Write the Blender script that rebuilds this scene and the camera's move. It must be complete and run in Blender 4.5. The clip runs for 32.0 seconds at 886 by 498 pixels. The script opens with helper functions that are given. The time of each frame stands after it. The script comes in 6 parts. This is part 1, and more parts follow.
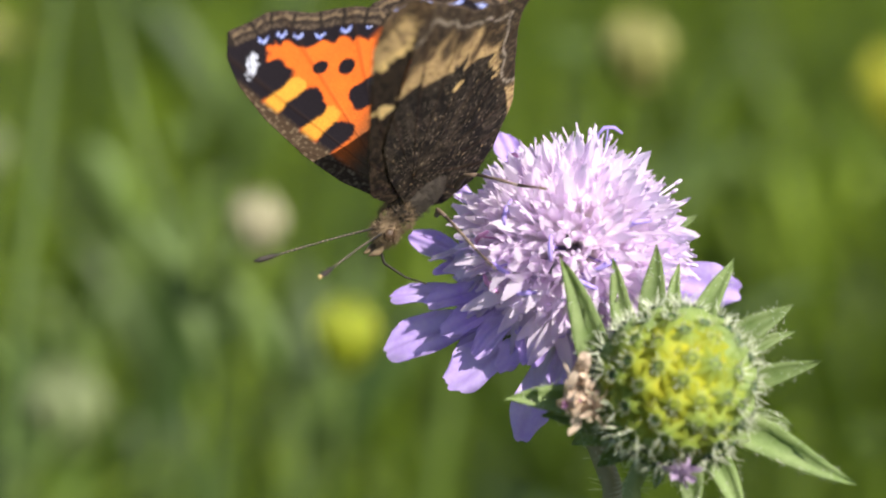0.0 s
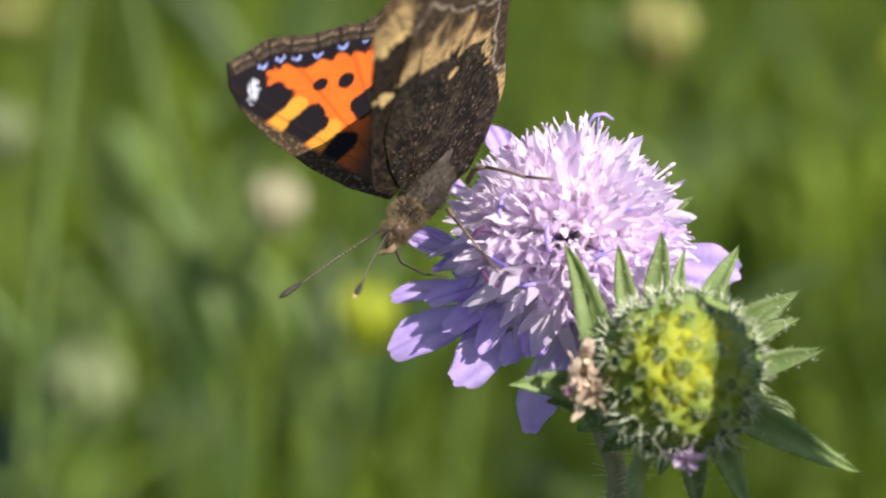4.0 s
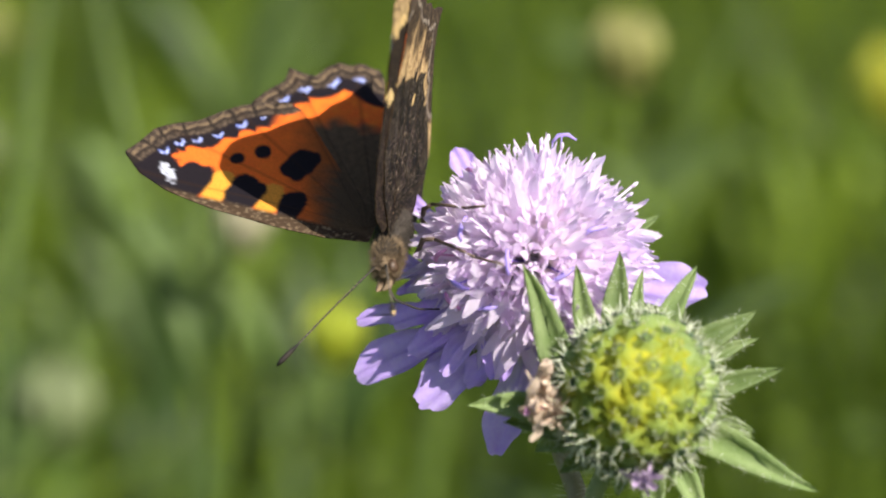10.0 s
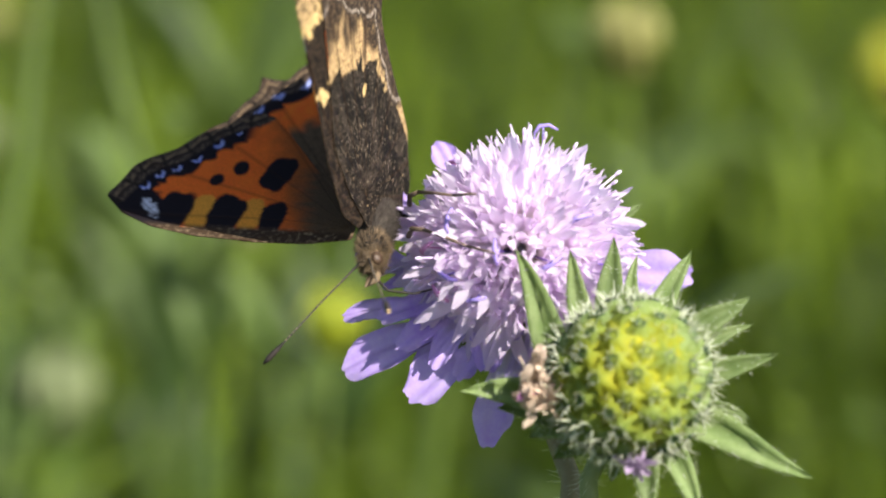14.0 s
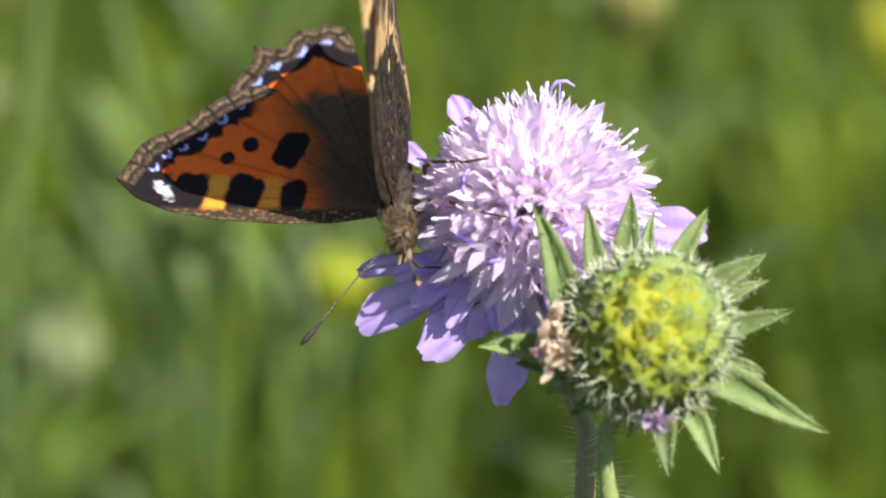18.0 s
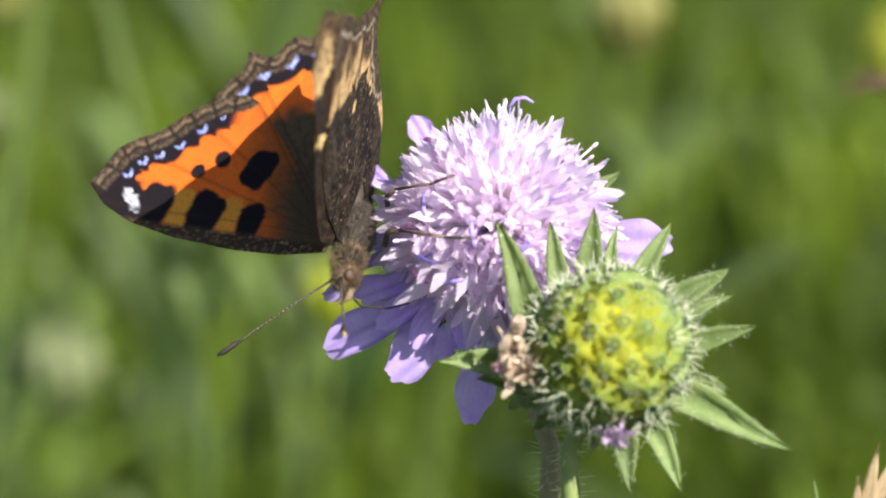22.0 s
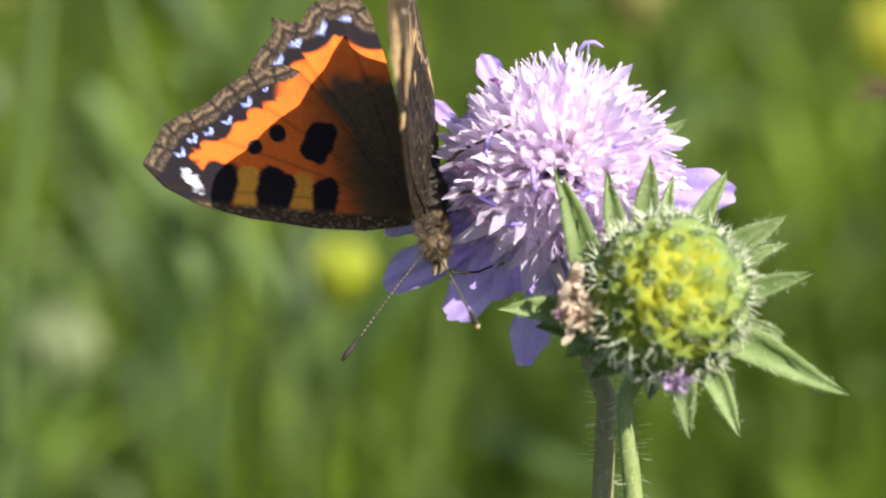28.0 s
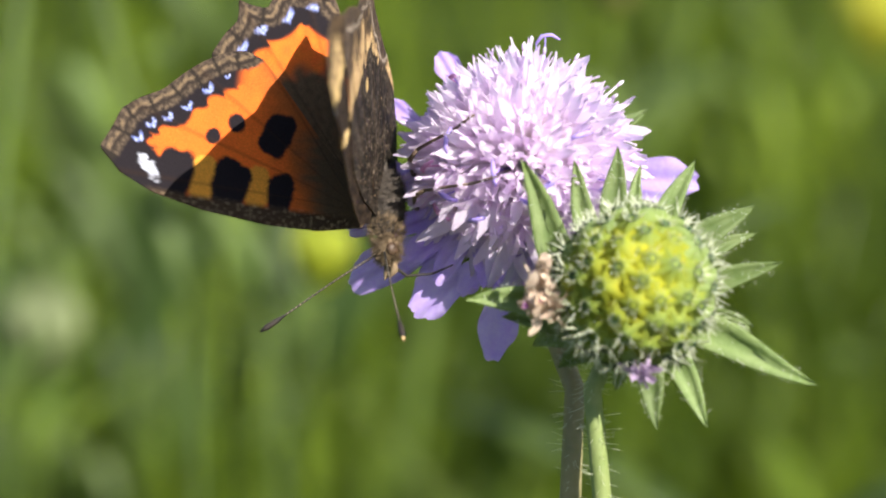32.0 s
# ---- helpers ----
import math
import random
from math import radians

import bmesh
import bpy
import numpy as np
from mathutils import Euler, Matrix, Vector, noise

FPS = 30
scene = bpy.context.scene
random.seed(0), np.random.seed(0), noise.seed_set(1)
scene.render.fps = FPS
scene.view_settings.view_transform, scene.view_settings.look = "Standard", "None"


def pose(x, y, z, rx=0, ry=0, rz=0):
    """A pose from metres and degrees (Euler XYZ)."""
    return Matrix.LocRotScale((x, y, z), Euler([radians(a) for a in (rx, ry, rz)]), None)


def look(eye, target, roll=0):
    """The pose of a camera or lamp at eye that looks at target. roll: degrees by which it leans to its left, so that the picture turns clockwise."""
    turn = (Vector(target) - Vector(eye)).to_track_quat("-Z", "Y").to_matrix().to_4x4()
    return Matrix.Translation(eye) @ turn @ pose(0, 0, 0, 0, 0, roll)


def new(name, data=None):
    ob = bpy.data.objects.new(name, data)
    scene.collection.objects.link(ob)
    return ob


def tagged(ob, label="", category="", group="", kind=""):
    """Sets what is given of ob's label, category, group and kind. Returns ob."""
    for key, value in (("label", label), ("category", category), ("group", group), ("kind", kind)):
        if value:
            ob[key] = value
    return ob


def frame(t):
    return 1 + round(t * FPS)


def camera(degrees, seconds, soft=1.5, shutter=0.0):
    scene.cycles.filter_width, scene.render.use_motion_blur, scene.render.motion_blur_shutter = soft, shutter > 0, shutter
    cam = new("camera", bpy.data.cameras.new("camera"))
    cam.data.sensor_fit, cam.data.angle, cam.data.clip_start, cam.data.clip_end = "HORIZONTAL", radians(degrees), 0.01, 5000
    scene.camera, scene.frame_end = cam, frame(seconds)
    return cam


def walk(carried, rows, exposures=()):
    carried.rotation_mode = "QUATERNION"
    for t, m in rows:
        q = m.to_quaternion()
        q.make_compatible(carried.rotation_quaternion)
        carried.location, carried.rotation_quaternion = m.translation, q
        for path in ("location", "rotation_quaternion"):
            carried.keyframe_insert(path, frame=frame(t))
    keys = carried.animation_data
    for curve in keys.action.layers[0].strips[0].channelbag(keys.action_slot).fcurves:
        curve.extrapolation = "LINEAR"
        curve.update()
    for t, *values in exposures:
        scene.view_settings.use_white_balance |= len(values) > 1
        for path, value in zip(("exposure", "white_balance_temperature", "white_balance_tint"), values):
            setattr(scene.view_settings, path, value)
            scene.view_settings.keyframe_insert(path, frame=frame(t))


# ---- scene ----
# A small tortoiseshell butterfly on a field scabious, beside a seed head, in a sunny meadow. True size: the flower is 35 mm wide.

# camera and its walk: a hand-held close-up lens
cam = camera(16.3, 32.0, soft=2.0)
cam.data.dof.use_dof = True
cam.data.dof.focus_distance = 0.293
cam.data.dof.aperture_fstop = 16.0
CAMERA_PATH = [
    (0, pose(-0.00349, -0.29332, 0.56195, 78.33, 0, -1.06)), (0.5, pose(-0.00207, -0.29331, 0.56244, 78.17, 0, -0.92)),
    (1, pose(0.00112, -0.29327, 0.56353, 78.12, 0, -0.62)), (1.5, pose(0.00446, -0.29323, 0.56466, 78.02, 0, -0.27)),
    (2, pose(0.00635, -0.29318, 0.56531, 77.87, 0, 0.08)), (2.5, pose(0.00576, -0.29313, 0.56508, 77.83, 0, 0.23)),
    (3, pose(0.00361, -0.29309, 0.56430, 77.70, 0, 0.09)), (3.5, pose(0.00112, -0.29306, 0.56343, 77.77, 0, -0.19)),
    (4, pose(-0.00045, -0.29305, 0.56289, 77.87, 0, -0.35)), (4.5, pose(-0.00082, -0.29306, 0.56275, 78.03, 0, -0.37)),
    (6.5, pose(0.00044, -0.29322, 0.56278, 77.97, 0, -0.00)), (7, pose(0.00048, -0.29328, 0.56267, 77.94, 0, 0.23)),
    (7.5, pose(0.00001, -0.29332, 0.56236, 77.84, 0, 0.38)), (8, pose(-0.00077, -0.29336, 0.56195, 77.81, 0, 0.44)),
    (8.5, pose(-0.00142, -0.29339, 0.56168, 77.83, 0, 0.23)), (9, pose(-0.00145, -0.29340, 0.56172, 78.12, 0, -0.29)),
    (9.5, pose(-0.00043, -0.29337, 0.56243, 78.25, 0, -0.74)), (10, pose(0.00132, -0.29331, 0.56368, 78.11, 0, -0.77)),
    (10.5, pose(0.00309, -0.29321, 0.56495, 77.90, 0, -0.81)), (11, pose(0.00412, -0.29310, 0.56574, 77.81, 0, -0.94)),
    (11.5, pose(0.00390, -0.29299, 0.56564, 77.74, 0, -1.21)), (12, pose(0.00286, -0.29289, 0.56489, 77.81, 0, -1.47)),
    (12.5, pose(0.00175, -0.29282, 0.56396, 77.80, 0, -1.58)), (13, pose(0.00131, -0.29280, 0.56333, 77.84, 0, -1.50)),
    (13.5, pose(0.00176, -0.29280, 0.56313, 77.88, 0, -1.02)), (15.5, pose(0.00572, -0.29283, 0.56363, 78.12, 0, -0.30)),
    (16, pose(0.00600, -0.29284, 0.56360, 78.21, 0, -0.53)), (16.5, pose(0.00508, -0.29285, 0.56328, 78.21, 0, -0.79)),
    (17, pose(0.00315, -0.29287, 0.56278, 77.94, 0, -0.95)), (17.5, pose(0.00125, -0.29289, 0.56229, 77.68, 0, -0.85)),
    (18, pose(0.00041, -0.29290, 0.56203, 77.33, 0, -0.76)), (18.5, pose(0.00119, -0.29292, 0.56209, 77.32, 0, -0.91)),
    (19, pose(0.00294, -0.29294, 0.56235, 77.41, 0, -0.98)), (19.5, pose(0.00489, -0.29297, 0.56264, 77.38, 0, -0.68)),
    (20, pose(0.00626, -0.29301, 0.56276, 77.17, 0, -0.27)), (20.5, pose(0.00668, -0.29307, 0.56266, 77.17, 0, -0.10)),
    (21, pose(0.00660, -0.29314, 0.56242, 77.40, 0, -0.28)), (21.5, pose(0.00648, -0.29321, 0.56221, 77.69, 0, -0.29)),
    (22, pose(0.00674, -0.29329, 0.56219, 77.59, 0, -0.16)), (22.5, pose(0.00778, -0.29338, 0.56260, 77.39, 0, 0.10)),
    (23, pose(0.00922, -0.29346, 0.56329, 77.19, 0, 0.42)), (23.5, pose(0.01015, -0.29357, 0.56382, 77.10, 0, 0.53)),
    (24, pose(0.00975, -0.29370, 0.56375, 77.06, 0, 0.61)), (24.5, pose(0.00634, -0.29386, 0.56206, 77.29, 0, 0.43)),
    (25, pose(0.00251, -0.29402, 0.56008, 77.59, 0, 0.23)), (25.5, pose(0.00059, -0.29419, 0.55912, 77.68, 0, 0.16)),
    (27.5, pose(-0.00351, -0.29468, 0.55708, 77.57, 0, -0.86)), (28, pose(-0.00315, -0.29471, 0.55711, 77.70, 0, -1.10)),
    (28.5, pose(-0.00183, -0.29469, 0.55748, 77.92, 0, -1.40)), (29, pose(0.00017, -0.29465, 0.55813, 77.93, 0, -1.52)),
    (29.5, pose(0.00211, -0.29458, 0.55885, 77.70, 0, -1.29)), (30, pose(0.00326, -0.29450, 0.55939, 77.52, 0, -1.08)),
    (30.5, pose(0.00292, -0.29443, 0.55958, 77.51, 0, -1.10)), (31, pose(0.00150, -0.29436, 0.55949, 77.39, 0, -1.23)),
    (31.5, pose(-0.00005, -0.29431, 0.55930, 77.23, 0, -1.32)), (32, pose(-0.00077, -0.29429, 0.55919, 77.09, 0, -1.23)),
]
walk(cam, CAMERA_PATH, exposures=[(0.0, 0.88), (9.0, 0.88), (16.0, 1.0), (32.0, 1.08)])

# ---- world and sun ----
SUN_WAY = Vector((0.54, -0.585, 0.64)).normalized()
world = bpy.data.worlds.new("sky")
scene.world = world
world.use_nodes = True
sky = world.node_tree.nodes.new("ShaderNodeTexSky")
sky.sky_type, sky.sun_disc = "NISHITA", False
sky.sun_elevation = math.asin(SUN_WAY.z)
sky.sun_rotation = math.atan2(SUN_WAY.x, SUN_WAY.y)
world.node_tree.nodes["Background"].inputs["Strength"].default_value = 0.07
world.node_tree.links.new(sky.outputs[0], world.node_tree.nodes["Background"].inputs["Color"])
sun = new("sun", bpy.data.lights.new("sun", "SUN"))
sun.data.energy, sun.data.angle, sun.data.color = 5.0, radians(0.55), (1.0, 0.94, 0.84)
sun.matrix_world = look(SUN_WAY * 3, (0, 0, 0))

# ---- materials ----
def blend(a, b, t):
    return tuple(p + (q - p) * t for p, q in zip(a, b))


def material(name, a, b, rough=0.6, size=0.002, through_light=0.0, bump=0.15, spread=0.5, sheen=0.0, glow_tint=None, per_piece=0.12):
    """Two tones mixed by coarse and fine noise, small differences from piece to piece, relief, and some light let through."""
    m = bpy.data.materials.new(name)
    m.use_nodes = True
    n, l = m.node_tree.nodes, m.node_tree.links
    p = n["Principled BSDF"]
    co = n.new("ShaderNodeTexCoord")
    coarse, fine = n.new("ShaderNodeTexNoise"), n.new("ShaderNodeTexNoise")
    for tex, s in ((coarse, 1.0 / size), (fine, 7.0 / size)):
        tex.inputs["Scale"].default_value, tex.inputs["Detail"].default_value = s, 4
        l.new(co.outputs["Object"], tex.inputs["Vector"])
    add = n.new("ShaderNodeMath")
    add.operation = "MULTIPLY_ADD"
    l.new(fine.outputs["Fac"], add.inputs[0])
    add.inputs[1].default_value = 0.5
    l.new(coarse.outputs["Fac"], add.inputs[2])
    ramp = n.new("ShaderNodeMapRange")
    ramp.inputs["From Min"].default_value, ramp.inputs["From Max"].default_value = 0.75 - spread / 2, 0.75 + spread / 2
    l.new(add.outputs[0], ramp.inputs["Value"])
    mix = n.new("ShaderNodeMix")
    mix.data_type = "RGBA"
    mix.inputs["A"].default_value, mix.inputs["B"].default_value = (*a, 1), (*b, 1)
    l.new(ramp.outputs[0], mix.inputs["Factor"])
    info, hsv = n.new("ShaderNodeObjectInfo"), n.new("ShaderNodeHueSaturation")
    vary = n.new("ShaderNodeMapRange")
    vary.inputs["To Min"].default_value, vary.inputs["To Max"].default_value = 1 - per_piece, 1 + per_piece
    l.new(info.outputs["Random"], vary.inputs["Value"])
    l.new(vary.outputs[0], hsv.inputs["Value"])
    l.new(mix.outputs["Result"], hsv.inputs["Color"])
    l.new(hsv.outputs[0], p.inputs["Base Color"])
    p.inputs["Roughness"].default_value = rough
    p.inputs["Sheen Weight"].default_value = sheen
    bm_ = n.new("ShaderNodeBump")
    bm_.inputs["Strength"].default_value, bm_.inputs["Distance"].default_value = bump, size * 0.1
    l.new(fine.outputs["Fac"], bm_.inputs["Height"])
    l.new(bm_.outputs[0], p.inputs["Normal"])
    if through_light:
        tr, mx = n.new("ShaderNodeBsdfTranslucent"), n.new("ShaderNodeMixShader")
        if glow_tint:
            tr.inputs["Color"].default_value = (*glow_tint, 1)
        else:
            l.new(hsv.outputs[0], tr.inputs["Color"])
        mx.inputs[0].default_value = through_light
        l.new(p.outputs[0], mx.inputs[1])
        l.new(tr.outputs[0], mx.inputs[2])
        l.new(mx.outputs[0], n["Material Output"].inputs["Surface"])
    return m


def wing_material(name, attribute, through_light):
    """Scaled wing skin: the pattern's pigment from the mesh, fine scale grain over it."""
    m = material(name, (1, 1, 1), (1, 1, 1), 0.75, 0.0012, through_light, 0.35)
    n, l = m.node_tree.nodes, m.node_tree.links
    att, tex, rng, mul = n.new("ShaderNodeAttribute"), n.new("ShaderNodeTexNoise"), n.new("ShaderNodeMapRange"), n.new("ShaderNodeMix")
    att.attribute_name = attribute
    tex.inputs["Scale"].default_value, tex.inputs["Detail"].default_value = 6500, 3
    co = n.new("ShaderNodeTexCoord")
    l.new(co.outputs["Object"], tex.inputs["Vector"])
    rng.inputs["From Min"].default_value, rng.inputs["From Max"].default_value = 0.3, 0.7
    rng.inputs["To Min"].default_value, rng.inputs["To Max"].default_value = 0.82, 1.16
    l.new(tex.outputs["Fac"], rng.inputs["Value"])
    mul.data_type, mul.blend_type = "RGBA", "MULTIPLY"
    mul.inputs["Factor"].default_value = 1.0
    l.new(att.outputs["Color"], mul.inputs["A"])
    l.new(rng.outputs[0], mul.inputs["B"])
    l.new(mul.outputs["Result"], n["Principled BSDF"].inputs["Base Color"])
    for node in n:
        if node.type == "BSDF_TRANSLUCENT":
            l.new(mul.outputs["Result"], node.inputs["Color"])
    n["Principled BSDF"].inputs["Sheen Weight"].default_value = 0.0
    n["Principled BSDF"].inputs["Specular IOR Level"].default_value = 0.12
    return m


def petal_material(name, throat, tip, along, start, end, let_through):
    """A petal: pale at its throat and deeper in colour towards its tip, with soft mottling; along: the axis from throat to tip."""
    m = material(name, tip, blend(tip, throat, 0.35), 0.65, 0.003, let_through, 0.2, per_piece=0.05)
    n, l = m.node_tree.nodes, m.node_tree.links
    hsv = [k for k in n if k.type == "HUE_SAT"][0]
    glow = [k for k in n if k.type == "BSDF_TRANSLUCENT"][0]
    co, split, rng, mix = n.new("ShaderNodeTexCoord"), n.new("ShaderNodeSeparateXYZ"), n.new("ShaderNodeMapRange"), n.new("ShaderNodeMix")
    l.new(co.outputs["Object"], split.inputs[0])
    away = split.outputs[2]
    if along == "out":
        size_of = n.new("ShaderNodeVectorMath")
        size_of.operation = "LENGTH"
        l.new(co.outputs["Object"], size_of.inputs[0])
        away = size_of.outputs["Value"]
    l.new(away, rng.inputs["Value"])
    rng.inputs["From Min"].default_value, rng.inputs["From Max"].default_value = start, end
    mix.data_type = "RGBA"
    mix.inputs["A"].default_value = (*throat, 1)
    l.new(rng.outputs[0], mix.inputs["Factor"])
    l.new(hsv.outputs[0], mix.inputs["B"])
    l.new(mix.outputs["Result"], n["Principled BSDF"].inputs["Base Color"])
    l.new(mix.outputs["Result"], glow.inputs["Color"])
    n["Principled BSDF"].inputs["Specular IOR Level"].default_value = 0.3
    return m


LILAC = petal_material("lilac_petal", (0.86, 0.79, 0.88), (0.45, 0.29, 0.80), "out", 0.005, 0.0115, 0.40)
FLORET = petal_material("pale_lilac_petal", (0.98, 0.935, 0.95), (0.88, 0.735, 0.98), "z", 0.0030, 0.0078, 0.68)
MAUVE = material("mauve_anther", (0.60, 0.24, 0.54), (0.75, 0.40, 0.70), 0.6, 0.001, 0.2)
VIOLET = material("violet_anther", (0.34, 0.26, 0.72), (0.48, 0.36, 0.85), 0.6, 0.001, 0.2)
FILAMENT = material("pale_filament", (0.66, 0.52, 0.78), (0.80, 0.70, 0.88), 0.5, 0.001, 0.3)
BRACT = material("hairy_green_bract", (0.13, 0.20, 0.055), (0.25, 0.32, 0.13), 0.65, 0.002, 0.34, 0.4, glow_tint=(0.34, 0.44, 0.07), per_piece=0.2)
STEM = material("hairy_green_stem", (0.20, 0.27, 0.08), (0.31, 0.36, 0.14), 0.5, 0.006, 0.2, 0.15)
BROWN_STEM = material("brownish_green_stem", (0.22, 0.21, 0.09), (0.33, 0.29, 0.15), 0.5, 0.006, 0.2, 0.15)
YOUNG = material("yellow_green_fruit", (0.24, 0.30, 0.02), (0.38, 0.40, 0.03), 0.6, 0.0012, 0.45, 0.4, glow_tint=(0.46, 0.48, 0.02))
RIPE_HEART = petal_material("yellow_green_fruit_wall", (0.46, 0.44, 0.02), (0.28, 0.36, 0.05), "z", 0.0009, 0.0020, 0.4)
LIME = petal_material("lime_green_fruit", (0.37, 0.40, 0.03), (0.22, 0.31, 0.07), "z", 0.0008, 0.0019, 0.4)
FRUIT = petal_material("grey_green_fruit", (0.28, 0.36, 0.07), (0.25, 0.34, 0.13), "z", 0.0008, 0.0019, 0.35)
CALYX = material("dark_green_calyx", (0.028, 0.065, 0.030), (0.065, 0.12, 0.055), 0.5, 0.001, 0.1, 0.3)
BRISTLE = material("pale_bristle", (0.60, 0.64, 0.46), (0.80, 0.82, 0.66), 0.4, 0.001, 0.3)
WITHERED = material("withered_petal", (0.46, 0.33, 0.24), (0.72, 0.60, 0.49), 0.7, 0.001, 0.3, 0.5, per_piece=0.25)
FADED = material("faded_petal", (0.36, 0.24, 0.44), (0.62, 0.50, 0.64), 0.7, 0.001, 0.3, 0.5)
FUR = material("brown_fur", (0.025, 0.020, 0.016), (0.080, 0.063, 0.050), 0.9, 0.0008, 0.0, 0.4)
TAN_FUR = material("tan_fur", (0.09, 0.060, 0.035), (0.27, 0.19, 0.11), 0.8, 0.0008, 0.1, 0.4)
DARK = material("dark_brown_skin", (0.009, 0.007, 0.006), (0.030, 0.021, 0.016), 0.75, 0.001)
EYE = material("dark_compound_eye", (0.04, 0.022, 0.012), (0.09, 0.05, 0.028), 0.55, 0.0003)
RING = material("pale_ring", (0.15, 0.12, 0.08), (0.26, 0.21, 0.15), 0.6, 0.001)
TIP = material("ochre_club_tip", (0.55, 0.36, 0.14), (0.7, 0.5, 0.25), 0.6, 0.001)
DRY = material("dry_straw", (0.07, 0.045, 0.025), (0.17, 0.11, 0.06), 0.7, 0.004, 0.1)
MEADOW = material("meadow_soil_and_moss", (0.022, 0.036, 0.008), (0.075, 0.095, 0.020), 0.9, 0.3, bump=0.5)
BLADES = material("grass_blades", (0.043, 0.090, 0.003), (0.205, 0.29, 0.020), 0.5, 0.09, 0.35, 0.1, spread=0.36, glow_tint=(0.20, 0.30, 0.015))
PALE_GREEN = material("pale_green_leaf", (0.075, 0.130, 0.026), (0.14, 0.20, 0.05), 0.55, 0.02, 0.22)
# bright tone that imitates sunlit patches of the meadow
LUSH = material("yellow_green_leaves", (0.15, 0.24, 0.010), (0.27, 0.37, 0.025), 0.5, 0.09, 0.35, 0.1, glow_tint=(0.34, 0.44, 0.02))
# dark tone that stands for shade in the grass clumps and low stalks
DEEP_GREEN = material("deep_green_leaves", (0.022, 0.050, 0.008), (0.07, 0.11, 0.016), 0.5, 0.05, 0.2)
SILVER = material("pale_silvery_leaf", (0.145, 0.18, 0.075), (0.21, 0.25, 0.115), 0.6, 0.02, 0.2)
LEG = material("brown_leg", (0.08, 0.056, 0.042), (0.19, 0.13, 0.09), 0.6, 0.0006)
HUSK = material("papery_husk", (0.42, 0.29, 0.16), (0.66, 0.52, 0.34), 0.6, 0.002, 0.35, 0.4)
BUFF_BUD = material("buff_bud", (0.28, 0.26, 0.16), (0.42, 0.38, 0.25), 0.7, 0.003, 0.1)
LEMON = material("lemon_green_petal", (0.30, 0.36, 0.02), (0.42, 0.46, 0.03), 0.5, 0.004, 0.35)
YELLOW = material("yellow_petal", (0.40, 0.40, 0.02), (0.55, 0.54, 0.05), 0.5, 0.004, 0.3)
OLIVE_BUD = material("olive_bud", (0.22, 0.22, 0.06), (0.33, 0.31, 0.10), 0.6, 0.003, 0.1)
WING_TOP = wing_material("wing_upper_side", "pigment", 0.14)


# ---- building helpers ----
MM = 0.001


def mesh_of(bm, *mats):
    me = bpy.data.meshes.new("mesh")
    bmesh.ops.recalc_face_normals(bm, faces=bm.faces)
    for f in bm.faces:
        f.smooth = True
    bm.to_mesh(me)
    bm.free()
    for m in mats:
        me.materials.append(m)
    return me


def part(name, bm, mat, parent, label="", at=None):
    """Links a bmesh (or a finished mesh) as one mesh object under a thing or a part."""
    me = bm if isinstance(bm, bpy.types.Mesh) else mesh_of(bm, mat)
    ob = new(name, me)
    ob.parent = parent
    if at is not None:
        ob.matrix_basis = at
    return tagged(ob, label)


def thing(name, at, label, category, group="", kind=""):
    ob = new(name)
    ob.empty_display_size = 0.01
    ob.matrix_basis = at
    return tagged(ob, label, category, group, kind)


def tube(bm, points, radii, sides=6, capped=True):
    """A round tube through the points, with a radius at each of them."""
    points = [Vector(p) for p in points]
    rings, side = [], None
    for i, p in enumerate(points):
        way = (points[min(i + 1, len(points) - 1)] - points[max(i - 1, 0)]).normalized()
        if side is None:
            side = way.orthogonal().normalized()
        side = (side - way * side.dot(way)).normalized()
        up = way.cross(side)
        rings.append([bm.verts.new(p + (side * math.cos(a) + up * math.sin(a)) * radii[i])
                      for a in (2 * math.pi * k / sides for k in range(sides))])
    for a, b in zip(rings, rings[1:]):
        for k in range(sides):
            bm.faces.new((a[k], a[(k + 1) % sides], b[(k + 1) % sides], b[k]))
    if capped:
        bm.faces.new(rings[0][::-1])
        bm.faces.new(rings[-1])


def sheet(bm, rows, thick):
    """A thin closed solid over a grid of points."""
    rows = [[Vector(p) for p in r] for r in rows]
    n, k = len(rows), len(rows[0])
    top, low = [], []
    for i in range(n):
        t, b = [], []
        for j in range(k):
            du = rows[min(i + 1, n - 1)][j] - rows[max(i - 1, 0)][j]
            dv = rows[i][min(j + 1, k - 1)] - rows[i][max(j - 1, 0)]
            nrm = du.cross(dv)
            nrm = nrm.normalized() if nrm.length > 1e-15 else Vector((0, 0, 1))
            t.append(bm.verts.new(rows[i][j] + nrm * thick / 2))
            b.append(bm.verts.new(rows[i][j] - nrm * thick / 2))
        top.append(t)
        low.append(b)
    for i in range(n - 1):
        for j in range(k - 1):
            bm.faces.new((top[i][j], top[i][j + 1], top[i + 1][j + 1], top[i + 1][j]))
            bm.faces.new((low[i][j], low[i + 1][j], low[i + 1][j + 1], low[i][j + 1]))
    rim = [(i, 0) for i in range(n)] + [(n - 1, j) for j in range(1, k)] + [(i, k - 1) for i in range(n - 2, -1, -1)] + [(0, j) for j in range(k - 2, 0, -1)]
    for (a, b), (c, d) in zip(rim, rim[1:] + rim[:1]):
        bm.faces.new((top[a][b], top[c][d], low[c][d], low[a][b]))


